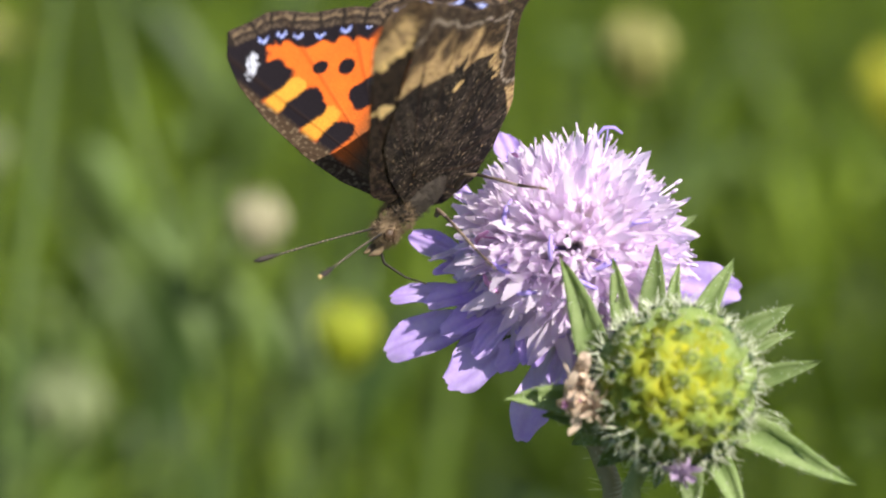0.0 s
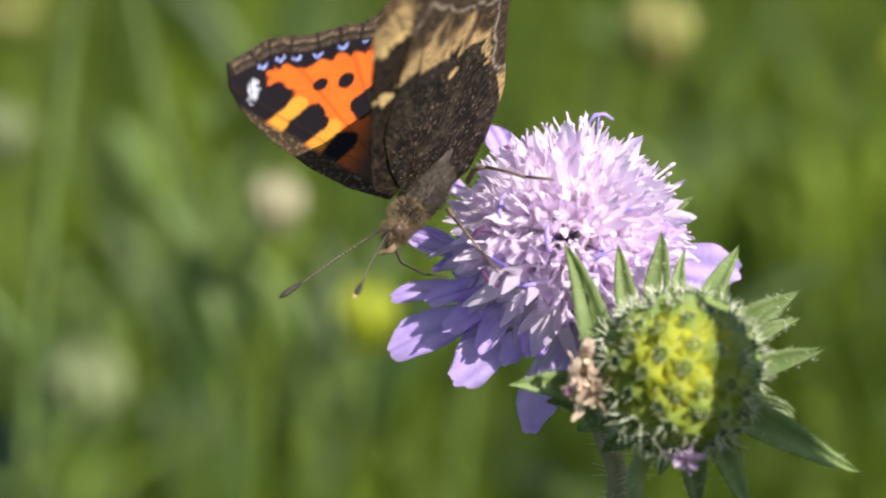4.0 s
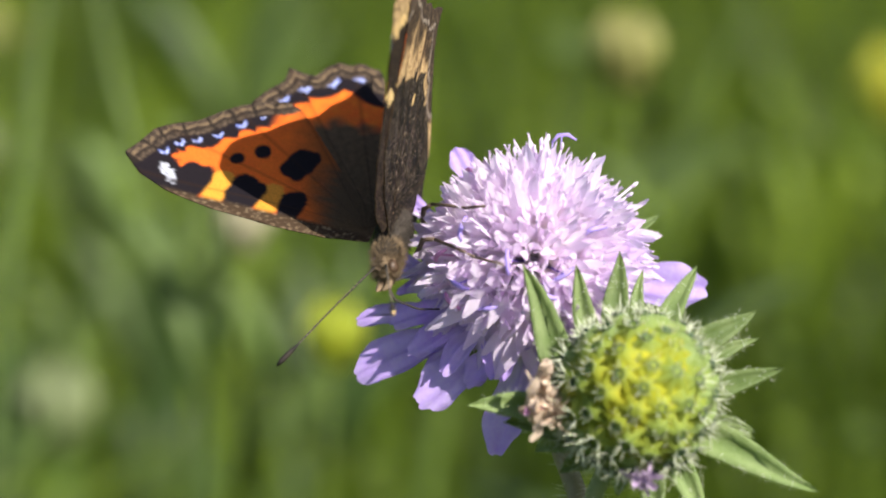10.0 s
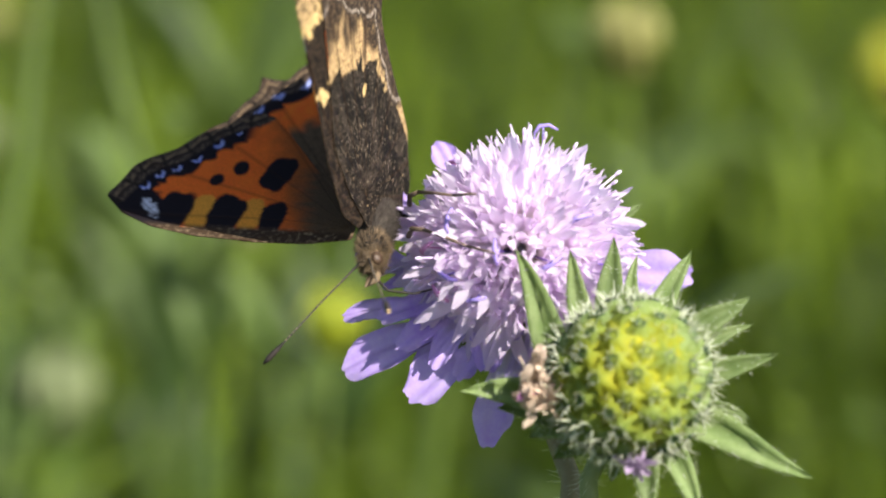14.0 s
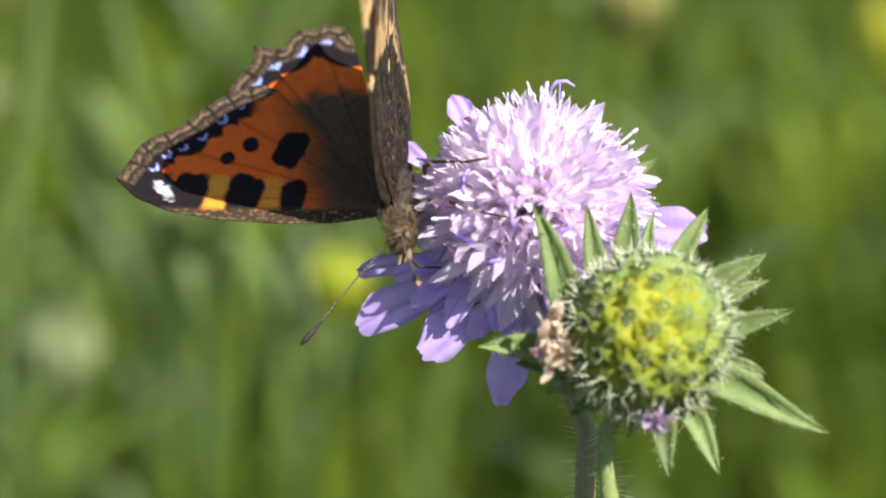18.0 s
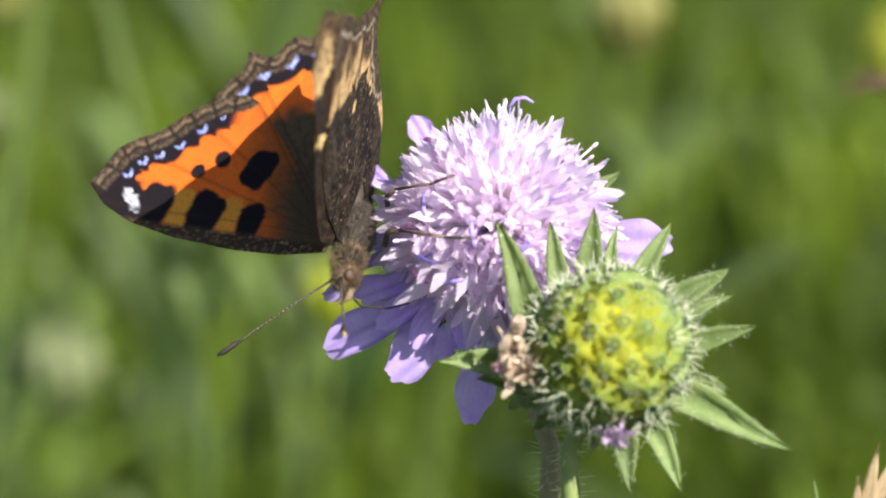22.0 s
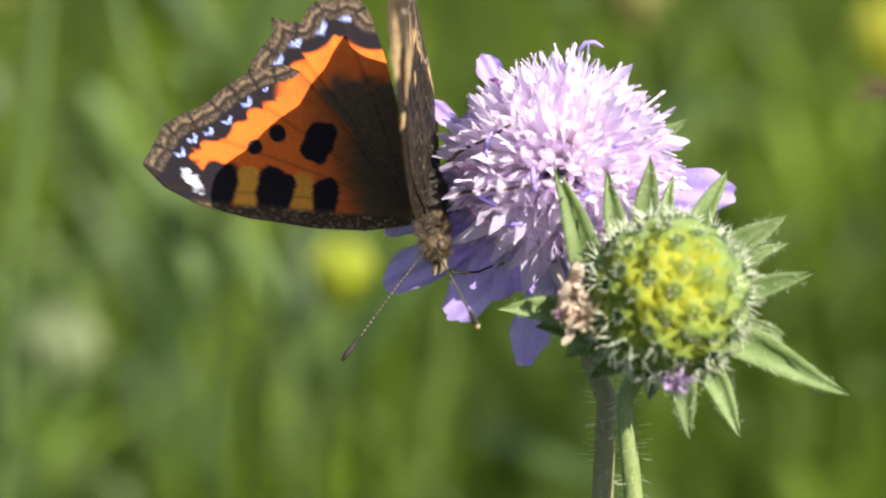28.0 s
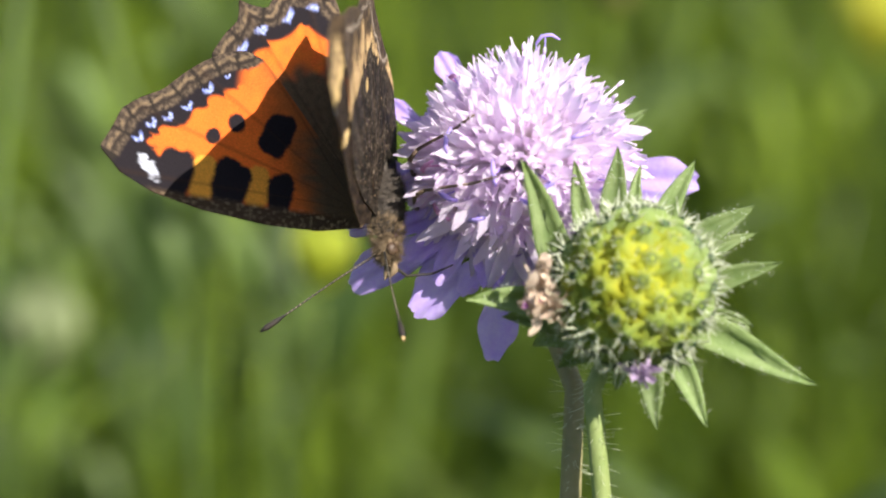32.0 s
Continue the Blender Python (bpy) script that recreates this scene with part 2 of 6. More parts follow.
def skin(bm, rows):
    """A petal's skin, one cell thin, over a grid of points."""
    grid = [[bm.verts.new(p) for p in r] for r in rows]
    for a, b in zip(grid, grid[1:]):
        for j in range(len(a) - 1):
            bm.faces.new((a[j], a[j + 1], b[j + 1], b[j]))


def ball(bm, at, rx, ry, rz, u=12, v=8):
    """An ellipsoid."""
    made = bmesh.ops.create_uvsphere(bm, u_segments=u, v_segments=v, radius=1)["verts"]
    bmesh.ops.transform(bm, matrix=Matrix.Translation(at) @ Matrix.Diagonal((rx, ry, rz, 1)), verts=made)


def frame_on(at, axis, towards=(1, 0, 0)):
    """A pose at a place whose z follows the axis and whose x lies nearest to the given way."""
    z = Vector(axis).normalized()
    x = Vector(towards)
    x = (x - z * x.dot(z)).normalized()
    m = Matrix((x, z.cross(x), z)).transposed().to_4x4()
    m.translation = at
    return m


def bend(a, b, sag, steps):
    """Points from a to b on a bow that swings out by sag."""
    a, b, sag = Vector(a), Vector(b), Vector(sag)
    return [a.lerp(b, i / steps) + sag * (4 * (i / steps) * (1 - i / steps)) for i in range(steps + 1)]


# ---- ground and grass ----
def ground():
    bm = bmesh.new()
    def ring(r):
        return [bm.verts.new((r * math.cos(2 * math.pi * k / 32), r * math.sin(2 * math.pi * k / 32), 0)) for k in range(32)]
    loops = [ring(r) for r in (0.5, 2, 8, 40, 300, 2500)]
    bm.faces.new(loops[0])
    for a, b in zip(loops, loops[1:]):
        for k in range(32):
            bm.faces.new((a[k], b[k], b[(k + 1) % 32], a[(k + 1) % 32]))
    ob = new("ground", mesh_of(bm, MEADOW))
    tagged(ob, "mossy brown and green meadow ground", "ground", kind="structure")


def grass(name, label, count, near, far, tall, wide, mat, seed, spread=0.32, lean=0.5, clump=-1.0, grow=0.11, around=False):
    """A sward of bent, tapering blades between two distances behind the flowers."""
    rnd = random.Random(seed)
    verts, faces = [], []
    for _ in range(count):
        d = near + (far - near) * rnd.random() ** 1.3
        x0, y0 = (rnd.random() * 2 - 1) * (0.12 + spread * (d + 0.3)), d
        if around:
            a, r = rnd.uniform(0, 6.2832), far * math.sqrt(rnd.random())
            x0, y0 = r * math.cos(a), r * math.sin(a)
            if (y0 > 0.33 and abs(x0) < 0.12 + spread * (y0 + 0.3)) or math.hypot(x0 - 0.03, y0 + 0.03) < 0.10 or math.hypot(x0, y0 + 0.3) < 0.16:
                continue
        if noise.noise((x0 / grow, y0 / grow * 0.5, seed * 3.7)) < clump:
            continue
        h, w = tall * rnd.uniform(0.45, 1.1), wide * rnd.uniform(0.5, 1.2)
        turn, out = rnd.uniform(0, 6.28), h * rnd.uniform(0.05, lean)
        cx, cy, sx, sy = math.cos(turn), math.sin(turn), -math.sin(turn), math.cos(turn)
        base = len(verts)
        for i in range(5):
            s = i / 4
            r, z, hw = out * s * s, h * (s - 0.18 * s * s * out / h * 2), w / 2 * (1 - s ** 2) * (0.6 + 0.8 * s)
            for k in (-1, 1):
                verts.append((x0 + cx * r + sx * k * hw, y0 + cy * r + sy * k * hw, z))
            verts.append((x0 + cx * (r + w * 0.18), y0 + cy * (r + w * 0.18), z - w * 0.12))
        for i in range(4):
            a, b = base + 3 * i, base + 3 * i + 3
            faces += [(a, b, b + 2, a + 2), (a + 2, b + 2, b + 1, a + 1)]
    me = bpy.data.meshes.new(name)
    me.from_pydata(verts, [], faces)
    me.materials.append(mat)
    for f in me.polygons:
        f.use_smooth = True
    tagged(new(name, me), label, "grass", kind="stuff")


def tall_plant(label, points, width, mat, leaves=()):
    """A tall stalk through the given points, with long leaves off it: (height index, way, length, width)."""
    pts = [Vector(p) for p in points]
    foot = Vector((pts[-1].x + (pts[-1].x - pts[0].x) * 0.8, pts[-1].y, 0))
    ob = thing("plant_stalk", Matrix.Translation(foot), label, "plant stalk", "meadow plants")
    line = []
    for a, b in zip(pts, pts[1:] + [foot]):
        line += [a.lerp(b, k / 5) - foot for k in range(5)]
    line.append(Vector((0, 0, 0)))
    for _ in range(2):
        line = line[:1] + [(line[k - 1] + line[k] * 2 + line[k + 1]) / 4 for k in range(1, len(line) - 1)] + line[-1:]
    bm = bmesh.new()
    tube(bm, line, [width * (0.3 + 0.2 * min(1, k / 6)) for k in range(len(line))], 7)
    part("stalk", bm, mat, ob)
    for at, way, long, wide in leaves:
        bm = bmesh.new()
        b0, way = pts[at] - foot, Vector(way).normalized()
        e = way.cross(Vector((0, 1, 0.2))).normalized()
        sheet(bm, [[b0 + way * long * q - Vector((0, 0, long * 0.3 * q * q)) + e * wide * 0.5 * j * math.sin(math.pi * (0.1 + 0.88 * q)) ** 0.8 + Vector((0, 0.15 * wide * abs(j), 0)) for j in (-1, 0, 1)] for q in (0, 0.17, 0.33, 0.5, 0.67, 0.83, 1)], 0.0004)
        part("leaf", bm, mat, ob)
    return ob


def meadow_flower(name, top, foot, size, mat, label, kind_of="bud", leaf=True, seed=0):
    """A stalk out of the grass with a bud, a round head or a ring of petals on it."""
    rnd = random.Random(seed)
    top, foot = Vector(top), Vector(foot)
    ob = thing(name, Matrix.Translation(foot), label, name.replace("_", " "), "meadow plants")
    bm = bmesh.new()
    pts = bend((0, 0, 0), top - foot, (rnd.uniform(-0.012, 0.012), 0, 0), 8)
    tube(bm, pts, [0.0008 - 0.0004 * i / 8 for i in range(9)], 6)
    part("stalk", bm, BLADES, ob)
    c = top - foot
    if kind_of == "bud":
        bm = bmesh.new()
        ball(bm, c, size * 0.75, size * 0.75, size)
        for k in range(9):
            a = 2 * math.pi * k / 9
            tube(bm, [c + Vector((math.cos(a), math.sin(a), -0.5)) * size * 0.6, c + Vector((math.cos(a) * 0.8, math.sin(a) * 0.8, 0.5)) * size,
                      c + Vector((math.cos(a) * 0.4, math.sin(a) * 0.4, 1.25)) * size], [size * 0.24, size * 0.2, size * 0.03], 5)
        part("bud", bm, mat, ob)
    elif kind_of == "head":
        bm = bmesh.new()
        ball(bm, c, size * 0.55, size * 0.55, size * 0.5)
        part("centre", bm, mat, ob)
        for k in range(14):
            a = 2 * math.pi * k / 14 + rnd.uniform(-0.1, 0.1)
            bm = bmesh.new()
            w, e = Vector((math.cos(a), math.sin(a), rnd.uniform(-0.1, 0.35))), Vector((-math.sin(a), math.cos(a), 0))
            sheet(bm, [[c + w * size * s * 1.25 + e * size * 0.28 * j * math.sin(min(s * 2.6 + 0.25, 2.6)) for j in (-1, 0, 1)] for s in (0.25, 0.5, 0.75, 1)], size * 0.03)
            part("petal", bm, mat, ob)
    if leaf:
        for k in range(int(leaf) + 1):
            bm = bmesh.new()
            s0, a = rnd.uniform(0.4, 0.95), rnd.uniform(0, 6.28)
            b0 = pts[int(s0 * 8)]
            w, e, ln = Vector((math.cos(a), math.sin(a), 0.9)), Vector((-math.sin(a), math.cos(a), 0)), rnd.uniform(0.03, 0.07)
            sheet(bm, [[b0 + w * ln * s - Vector((0, 0, ln * 0.4 * s * s)) + e * ln * 0.11 * j * math.sin(math.pi * (0.12 + 0.85 * s)) for j in (-1, 0, 1)] for s in (0, 0.2, 0.4, 0.6, 0.8, 1)], 0.0004)
            part("leaf", bm, rnd.choice((DEEP_GREEN, BLADES, BLADES)), ob)
    return ob


ground()
grass("grass", "tall fresh green meadow grass", 11000, 0.36, 1.7, 0.42, 0.006, BLADES, 3, 0.24, clump=-0.05, grow=0.09)
grass("meadow_grass", "mixed green grass of the meadow all around", 26000, 0.1, 3.2, 0.38, 0.009, BLADES, 6, 0.22, clump=-0.3, grow=0.3, around=True)
grass("far_grass", "dense green grass of the meadow further back", 22000, 1.2, 6.0, 0.44, 0.010, BLADES, 4, 0.26, clump=-0.25, grow=0.3)
# lit clumps: the sunlight is in the leaf colour
grass("lush_grass", "yellow-green leaves in clumps, bright in colour for sunlit grass", 7000, 0.5, 3.5, 0.44, 0.011, LUSH, 7, 0.25, clump=0.22, grow=0.16)
# the shade between the stems is put into the colour of this grass
grass("dark_grass", "deep green leaves in clumps, dark in colour for the meadow's shade", 9000, 0.5, 3.0, 0.43, 0.012, DEEP_GREEN, 9, 0.25, clump=0.2, grow=0.14)
grass("pale_grass", "pale grey-green leaves among the grass", 300, 0.34, 1.5, 0.42, 0.010, PALE_GREEN, 5, 0.24, 0.4)
meadow_flower("plant_stalk", (-0.0245, 0.2029, 0.4630), (-0.0285, 0.2179, 0), 0.0046, BUFF_BUD, "withered buff bud on a thin green stalk", "bud", seed=1)
meadow_flower("plant_stalk", (0.0411, 0.2520, 0.4837), (0.0371, 0.2670, 0), 0.0066, OLIVE_BUD, "olive and buff bud on a tall stalk", "bud", seed=2)
meadow_flower("plant_stalk", (-0.0678, 0.3065, 0.4040), (-0.0718, 0.3215, 0), 0.0084, SILVER, "pale silvery seed head low among the grass", "bud", seed=3)
meadow_flower("yellow_flower", (-0.0106, 0.2228, 0.4394), (-0.0146, 0.2378, 0), 0.0056, LEMON, "greenish yellow meadow flower on a green stalk", "bud", seed=4)
meadow_flower("plant_stalk", (-0.0903, 0.3568, 0.4470), (-0.0943, 0.3718, 0), 0.0068, SILVER, "pale bud beside tall stalks", "bud", seed=5)
meadow_flower("yellow_flower", (0.1372, 0.5510, 0.4290), (0.1330, 0.5660, 0), 0.0105, YELLOW, "round yellow meadow flower on a tall stalk", "bud", seed=6)
meadow_flower("yellow_flower", (-0.1359, 0.7003, 0.4278), (-0.1399, 0.7153, 0), 0.014, OLIVE_BUD, "dull yellow meadow flower far back in the grass", "head", seed=7)
meadow_flower("plant_stalk", (0.0396, 0.4209, 0.4597), (0.0356, 0.4359, 0), 0.0045, PALE_GREEN, "pale bud behind the flowers", "bud", seed=8)
tall_plant("tall grey-green meadow stalk", ((-0.0561, 0.2048, 0.5014), (-0.0588, 0.2006, 0.4817), (-0.0616, 0.1961, 0.4603), (-0.0638, 0.1919, 0.4406), (-0.0661, 0.1869, 0.4174)), 0.002, PALE_GREEN, ((3, (-0.5, 0, 0.8), 0.03, 0.003), (4, (0.4, 0, 0.8), 0.03, 0.003)))
tall_plant("forked pale green meadow stalk with long leaves", ((-0.0502, 0.2251, 0.5008), (-0.0469, 0.2216, 0.4841), (-0.0412, 0.2174, 0.4645), (-0.0346, 0.2133, 0.4450), (-0.0322, 0.2105, 0.4320), (-0.0317, 0.2062, 0.4116)), 0.0017, PALE_GREEN, ((3, (0.35, 0.1, 0.9), 0.034, 0.003), (4, (-0.25, 0.1, 0.9), 0.030, 0.004), (3, (-0.4, 0, 0.9), 0.03, 0.004)))
tall_plant("tall brownish grass stalk", ((0.0697, 0.3044, 0.4891), (0.0631, 0.3015, 0.4752), (0.0555, 0.2981, 0.4591), (0.0511, 0.2944, 0.4420)), 0.0012, PALE_GREEN, ((3, (0.4, 0, 0.8), 0.03, 0.003), (3, (-0.4, 0, 0.7), 0.03, 0.003)))
tall_plant("pale green stalk low in the grass", ((-0.0246, 0.2889, 0.4163), (-0.0213, 0.2862, 0.4034), (-0.0202, 0.2830, 0.3884)), 0.002, PALE_GREEN, ((0, (-0.3, 0, 0.9), 0.03, 0.006), (1, (0.35, 0, 0.9), 0.03, 0.005)))
# stalks added low behind the flowers; their dark colour imitates shade
tall_plant("deep green leafy stalk, dark in colour for shade in the grass", ((-0.0597, 0.4076, 0.3973), (-0.0584, 0.4049, 0.3844), (-0.0591, 0.4016, 0.3690), (-0.0597, 0.3983, 0.3536)), 0.002, DEEP_GREEN, ((0, (-0.20, 0.1, 0.9), 0.057, 0.009), (0, (0.32, 0.1, 0.9), 0.057, 0.010), (1, (0.25, 0.1, 0.9), 0.057, 0.010), (1, (-0.34, 0.1, 0.9), 0.057, 0.010), (2, (0.35, 0.1, 0.9), 0.057, 0.010)))
tall_plant("deep green leafy stalk, dark in colour for shade in the grass", ((-0.0159, 0.3833, 0.3794), (-0.0165, 0.3817, 0.3719), (-0.0171, 0.3791, 0.3594)), 0.002, DEEP_GREEN, ((0, (-0.13, 0.1, 0.9), 0.057, 0.010), (0, (0.11, 0.1, 0.9), 0.057, 0.010), (1, (0.43, 0.1, 0.9), 0.057, 0.010), (1, (-0.20, 0.1, 0.9), 0.057, 0.010)))
tall_plant("deep green leafy stalk, dark in colour for shade in the grass", ((-0.0924, 0.3635, 0.3822), (-0.0912, 0.3619, 0.3749), (-0.0899, 0.3599, 0.3652)), 0.002, DEEP_GREEN, ((0, (-0.19, 0.1, 0.9), 0.057, 0.010), (0, (0.50, 0.1, 0.9), 0.057, 0.010), (1, (0.29, 0.1, 0.9), 0.057, 0.010)))
tall_plant("deep green leafy stalk, dark in colour for shade in the grass", ((-0.0456, 0.5448, 0.4176), (-0.0441, 0.5426, 0.4070), (-0.0425, 0.5387, 0.3888)), 0.002, DEEP_GREEN, ((0, (-0.43, 0.1, 0.9), 0.075, 0.012), (0, (0.29, 0.1, 0.9), 0.075, 0.012), (1, (0.36, 0.1, 0.9), 0.068, 0.011)))
tall_plant("green leafy stalk in the grass", ((0.1308, 0.6870, 0.3653), (0.1290, 0.6832, 0.3474), (0.1271, 0.6779, 0.3224), (0.1253, 0.6673, 0.2724)), 0.002, BLADES, ((0, (-0.16, 0.1, 0.9), 0.075, 0.011), (0, (0.35, 0.1, 0.9), 0.075, 0.012), (1, (0.45, 0.1, 0.9), 0.090, 0.012), (1, (-0.31, 0.1, 0.9), 0.075, 0.012), (2, (-0.40, 0.1, 0.9), 0.075, 0.011)))
tall_plant("soft green leafy stalk", ((-0.0584, 0.3537, 0.4323), (-0.0620, 0.3512, 0.4205), (-0.0668, 0.3472, 0.4016), (-0.0704, 0.3432, 0.3828)), 0.0016, PALE_GREEN, ((0, (-0.3, 0, 0.9), 0.03, 0.009), (1, (0.4, 0, 0.9), 0.026, 0.006), (2, (-0.4, 0, 0.9), 0.03, 0.006)))
# more dark stalks, added so that the lower left reads as shaded
tall_plant("broad-leaved stalk, dark green for shade in the grass", ((-0.0984, 0.4186, 0.3439), (-0.0974, 0.4186, 0.3289), (-0.0964, 0.4186, 0.3039)), 0.002, DEEP_GREEN, ((0, (0.51, 0.1, 0.9), 0.056, 0.012), (1, (0.05, 0.1, 0.9), 0.056, 0.012), (0, (0.52, 0.1, 0.9), 0.056, 0.012), (1, (0.24, 0.1, 0.9), 0.056, 0.012), (0, (0.22, 0.1, 0.9), 0.056, 0.012)))
tall_plant("broad-leaved stalk, dark green for shade in the grass", ((-0.0914, 0.4558, 0.3269), (-0.0904, 0.4558, 0.3119), (-0.0894, 0.4558, 0.2869)), 0.002, DEEP_GREEN, ((0, (-0.31, 0.1, 0.9), 0.058, 0.012), (1, (0.52, 0.1, 0.9), 0.058, 0.012), (0, (-0.54, 0.1, 0.9), 0.058, 0.012), (1, (-0.27, 0.1, 0.9), 0.058, 0.012), (0, (-0.07, 0.1, 0.9), 0.058, 0.012)))
tall_plant("broad-leaved stalk, dark green for shade in the grass", ((-0.0743, 0.4375, 0.3358), (-0.0733, 0.4375, 0.3208), (-0.0723, 0.4375, 0.2958)), 0.002, DEEP_GREEN, ((0, (0.31, 0.1, 0.9), 0.057, 0.012), (1, (-0.33, 0.1, 0.9), 0.057, 0.012), (0, (0.40, 0.1, 0.9), 0.057, 0.012), (1, (0.53, 0.1, 0.9), 0.057, 0.012), (0, (-0.37, 0.1, 0.9), 0.057, 0.012)))
tall_plant("broad-leaved stalk, dark green for shade in the grass", ((-0.0573, 0.3979, 0.3416), (-0.0563, 0.3979, 0.3266), (-0.0553, 0.3979, 0.3016)), 0.002, DEEP_GREEN, ((0, (0.11, 0.1, 0.9), 0.054, 0.012), (1, (-0.54, 0.1, 0.9), 0.054, 0.012), (0, (-0.12, 0.1, 0.9), 0.054, 0.012), (1, (-0.50, 0.1, 0.9), 0.054, 0.012), (0, (0.50, 0.1, 0.9), 0.054, 0.012)))
tall_plant("broad-leaved stalk, dark green for shade in the grass", ((-0.0487, 0.4756, 0.3220), (-0.0477, 0.4756, 0.3070), (-0.0467, 0.4756, 0.2820)), 0.002, DEEP_GREEN, ((0, (-0.07, 0.1, 0.9), 0.060, 0.013), (1, (0.49, 0.1, 0.9), 0.060, 0.013), (0, (0.31, 0.1, 0.9), 0.060, 0.013), (1, (0.40, 0.1, 0.9), 0.060, 0.013), (0, (-0.36, 0.1, 0.9), 0.060, 0.013)))
tall_plant("broad-leaved stalk, dark green for shade in the grass", ((-0.0900, 0.3775, 0.3435), (-0.0890, 0.3775, 0.3285), (-0.0880, 0.3775, 0.3035)), 0.002, DEEP_GREEN, ((0, (-0.47, 0.1, 0.9), 0.052, 0.011), (1, (0.11, 0.1, 0.9), 0.052, 0.011), (0, (-0.37, 0.1, 0.9), 0.052, 0.011), (1, (0.26, 0.1, 0.9), 0.052, 0.011), (0, (-0.10, 0.1, 0.9), 0.052, 0.011)))
# stalks added to brighten the right side through their leaf colour
tall_plant("broad-leaved stalk, bright green for sunlight in the grass", ((0.0881, 0.6863, 0.3396), (0.0891, 0.6863, 0.3246), (0.0901, 0.6863, 0.2996)), 0.002, LUSH, ((0, (0.03, 0.1, 0.9), 0.075, 0.017), (1, (0.48, 0.1, 0.9), 0.075, 0.017), (0, (0.02, 0.1, 0.9), 0.075, 0.017), (1, (-0.43, 0.1, 0.9), 0.075, 0.017), (0, (-0.38, 0.1, 0.9), 0.075, 0.017)))
tall_plant("broad-leaved stalk, bright green for sunlight in the grass", ((0.1151, 0.7317, 0.3125), (0.1161, 0.7317, 0.2975), (0.1171, 0.7317, 0.2725)), 0.002, LUSH, ((0, (0.05, 0.1, 0.9), 0.079, 0.018), (1, (0.03, 0.1, 0.9), 0.079, 0.018), (0, (0.15, 0.1, 0.9), 0.079, 0.018), (1, (-0.11, 0.1, 0.9), 0.079, 0.018), (0, (0.16, 0.1, 0.9), 0.079, 0.018)))
tall_plant("broad-leaved stalk, bright green for sunlight in the grass", ((0.1241, 0.6374, 0.3481), (0.1251, 0.6374, 0.3331), (0.1261, 0.6374, 0.3081)), 0.002, LUSH, ((0, (-0.11, 0.1, 0.9), 0.071, 0.016), (1, (0.14, 0.1, 0.9), 0.071, 0.016), (0, (0.29, 0.1, 0.9), 0.071, 0.016), (1, (-0.35, 0.1, 0.9), 0.071, 0.016), (0, (-0.14, 0.1, 0.9), 0.071, 0.016)))
tall_plant("broad-leaved stalk, bright green for sunlight in the grass", ((0.0974, 0.6592, 0.3105), (0.0984, 0.6592, 0.2955), (0.0994, 0.6592, 0.2705)), 0.002, LUSH, ((0, (0.00, 0.1, 0.9), 0.073, 0.017), (1, (0.21, 0.1, 0.9), 0.073, 0.017), (0, (-0.27, 0.1, 0.9), 0.073, 0.017), (1, (0.06, 0.1, 0.9), 0.073, 0.017), (0, (0.14, 0.1, 0.9), 0.073, 0.017)))
tall_plant("broad-leaved stalk, bright green for sunlight in the grass", ((0.1247, 0.6773, 0.2986), (0.1257, 0.6773, 0.2836), (0.1267, 0.6773, 0.2586)), 0.002, LUSH, ((0, (0.44, 0.1, 0.9), 0.075, 0.017), (1, (-0.15, 0.1, 0.9), 0.075, 0.017), (0, (0.15, 0.1, 0.9), 0.075, 0.017), (1, (-0.34, 0.1, 0.9), 0.075, 0.017), (0, (-0.00, 0.1, 0.9), 0.075, 0.017)))
rnd = random.Random(12)
for k in range(30):
    d = rnd.uniform(0.28, 0.9)
    x, z = rnd.uniform(-0.2, 0.2) * (d + 0.3), 0.5 - 0.21 * d + rnd.uniform(-0.09, 0.05) * (d + 0.3) * 2
    meadow_flower("plant_stalk", (x, d, z), (x + rnd.uniform(-0.06, 0.06), d + 0.01, 0), rnd.uniform(0.002, 0.0035), rnd.choice((PALE_GREEN, BLADES)), "leafy green meadow stalk with a closed bud", leaf=6, seed=20 + k)


# ---- the scabious flower ----
FLOWER_FOOT = Vector((0.010, 0.012, 0.0))
HEAD_AT = Vector((0.01381, -0.00069, 0.49656))


def lobe(bm, base, way, up, length, width, droop, rnd, thick=0.00008, rows=6, cols=5, notch=0.0, pointed=0.0):
    """One petal lobe: a bent, ruffled blade from base along way; up is its upper side."""
    way, up = Vector(way).normalized(), Vector(up)
    up = (up - way * up.dot(way)).normalized()
    side = way.cross(up)
    ph, grid = rnd.uniform(0, 6.28), []
    for i in range(rows):
        s = i / (rows - 1)
        hw = width / 2 * (0.30 + 0.70 * math.sin(math.pi * min(0.95, 0.06 + 0.80 * s)) ** 0.8) * (1 - pointed * s ** 3)
        row = []
        for j in range(cols):
            q = 2 * j / (cols - 1) - 1
            ruffle = 0.09 * width * math.sin(ph + 5 * q + 4 * s) * s
            ln = length * s * (1 - 0.10 * q * q * s) - notch * length * s * max(0, 1 - abs(q) * 2.5)
            row.append(base + way * ln + side * hw * q + up * (ruffle + 0.16 * hw * q * q - droop * length * s * s))
        grid.append(row)
    if thick:
        sheet(bm, grid, thick)
    else:
        skin(bm, grid)


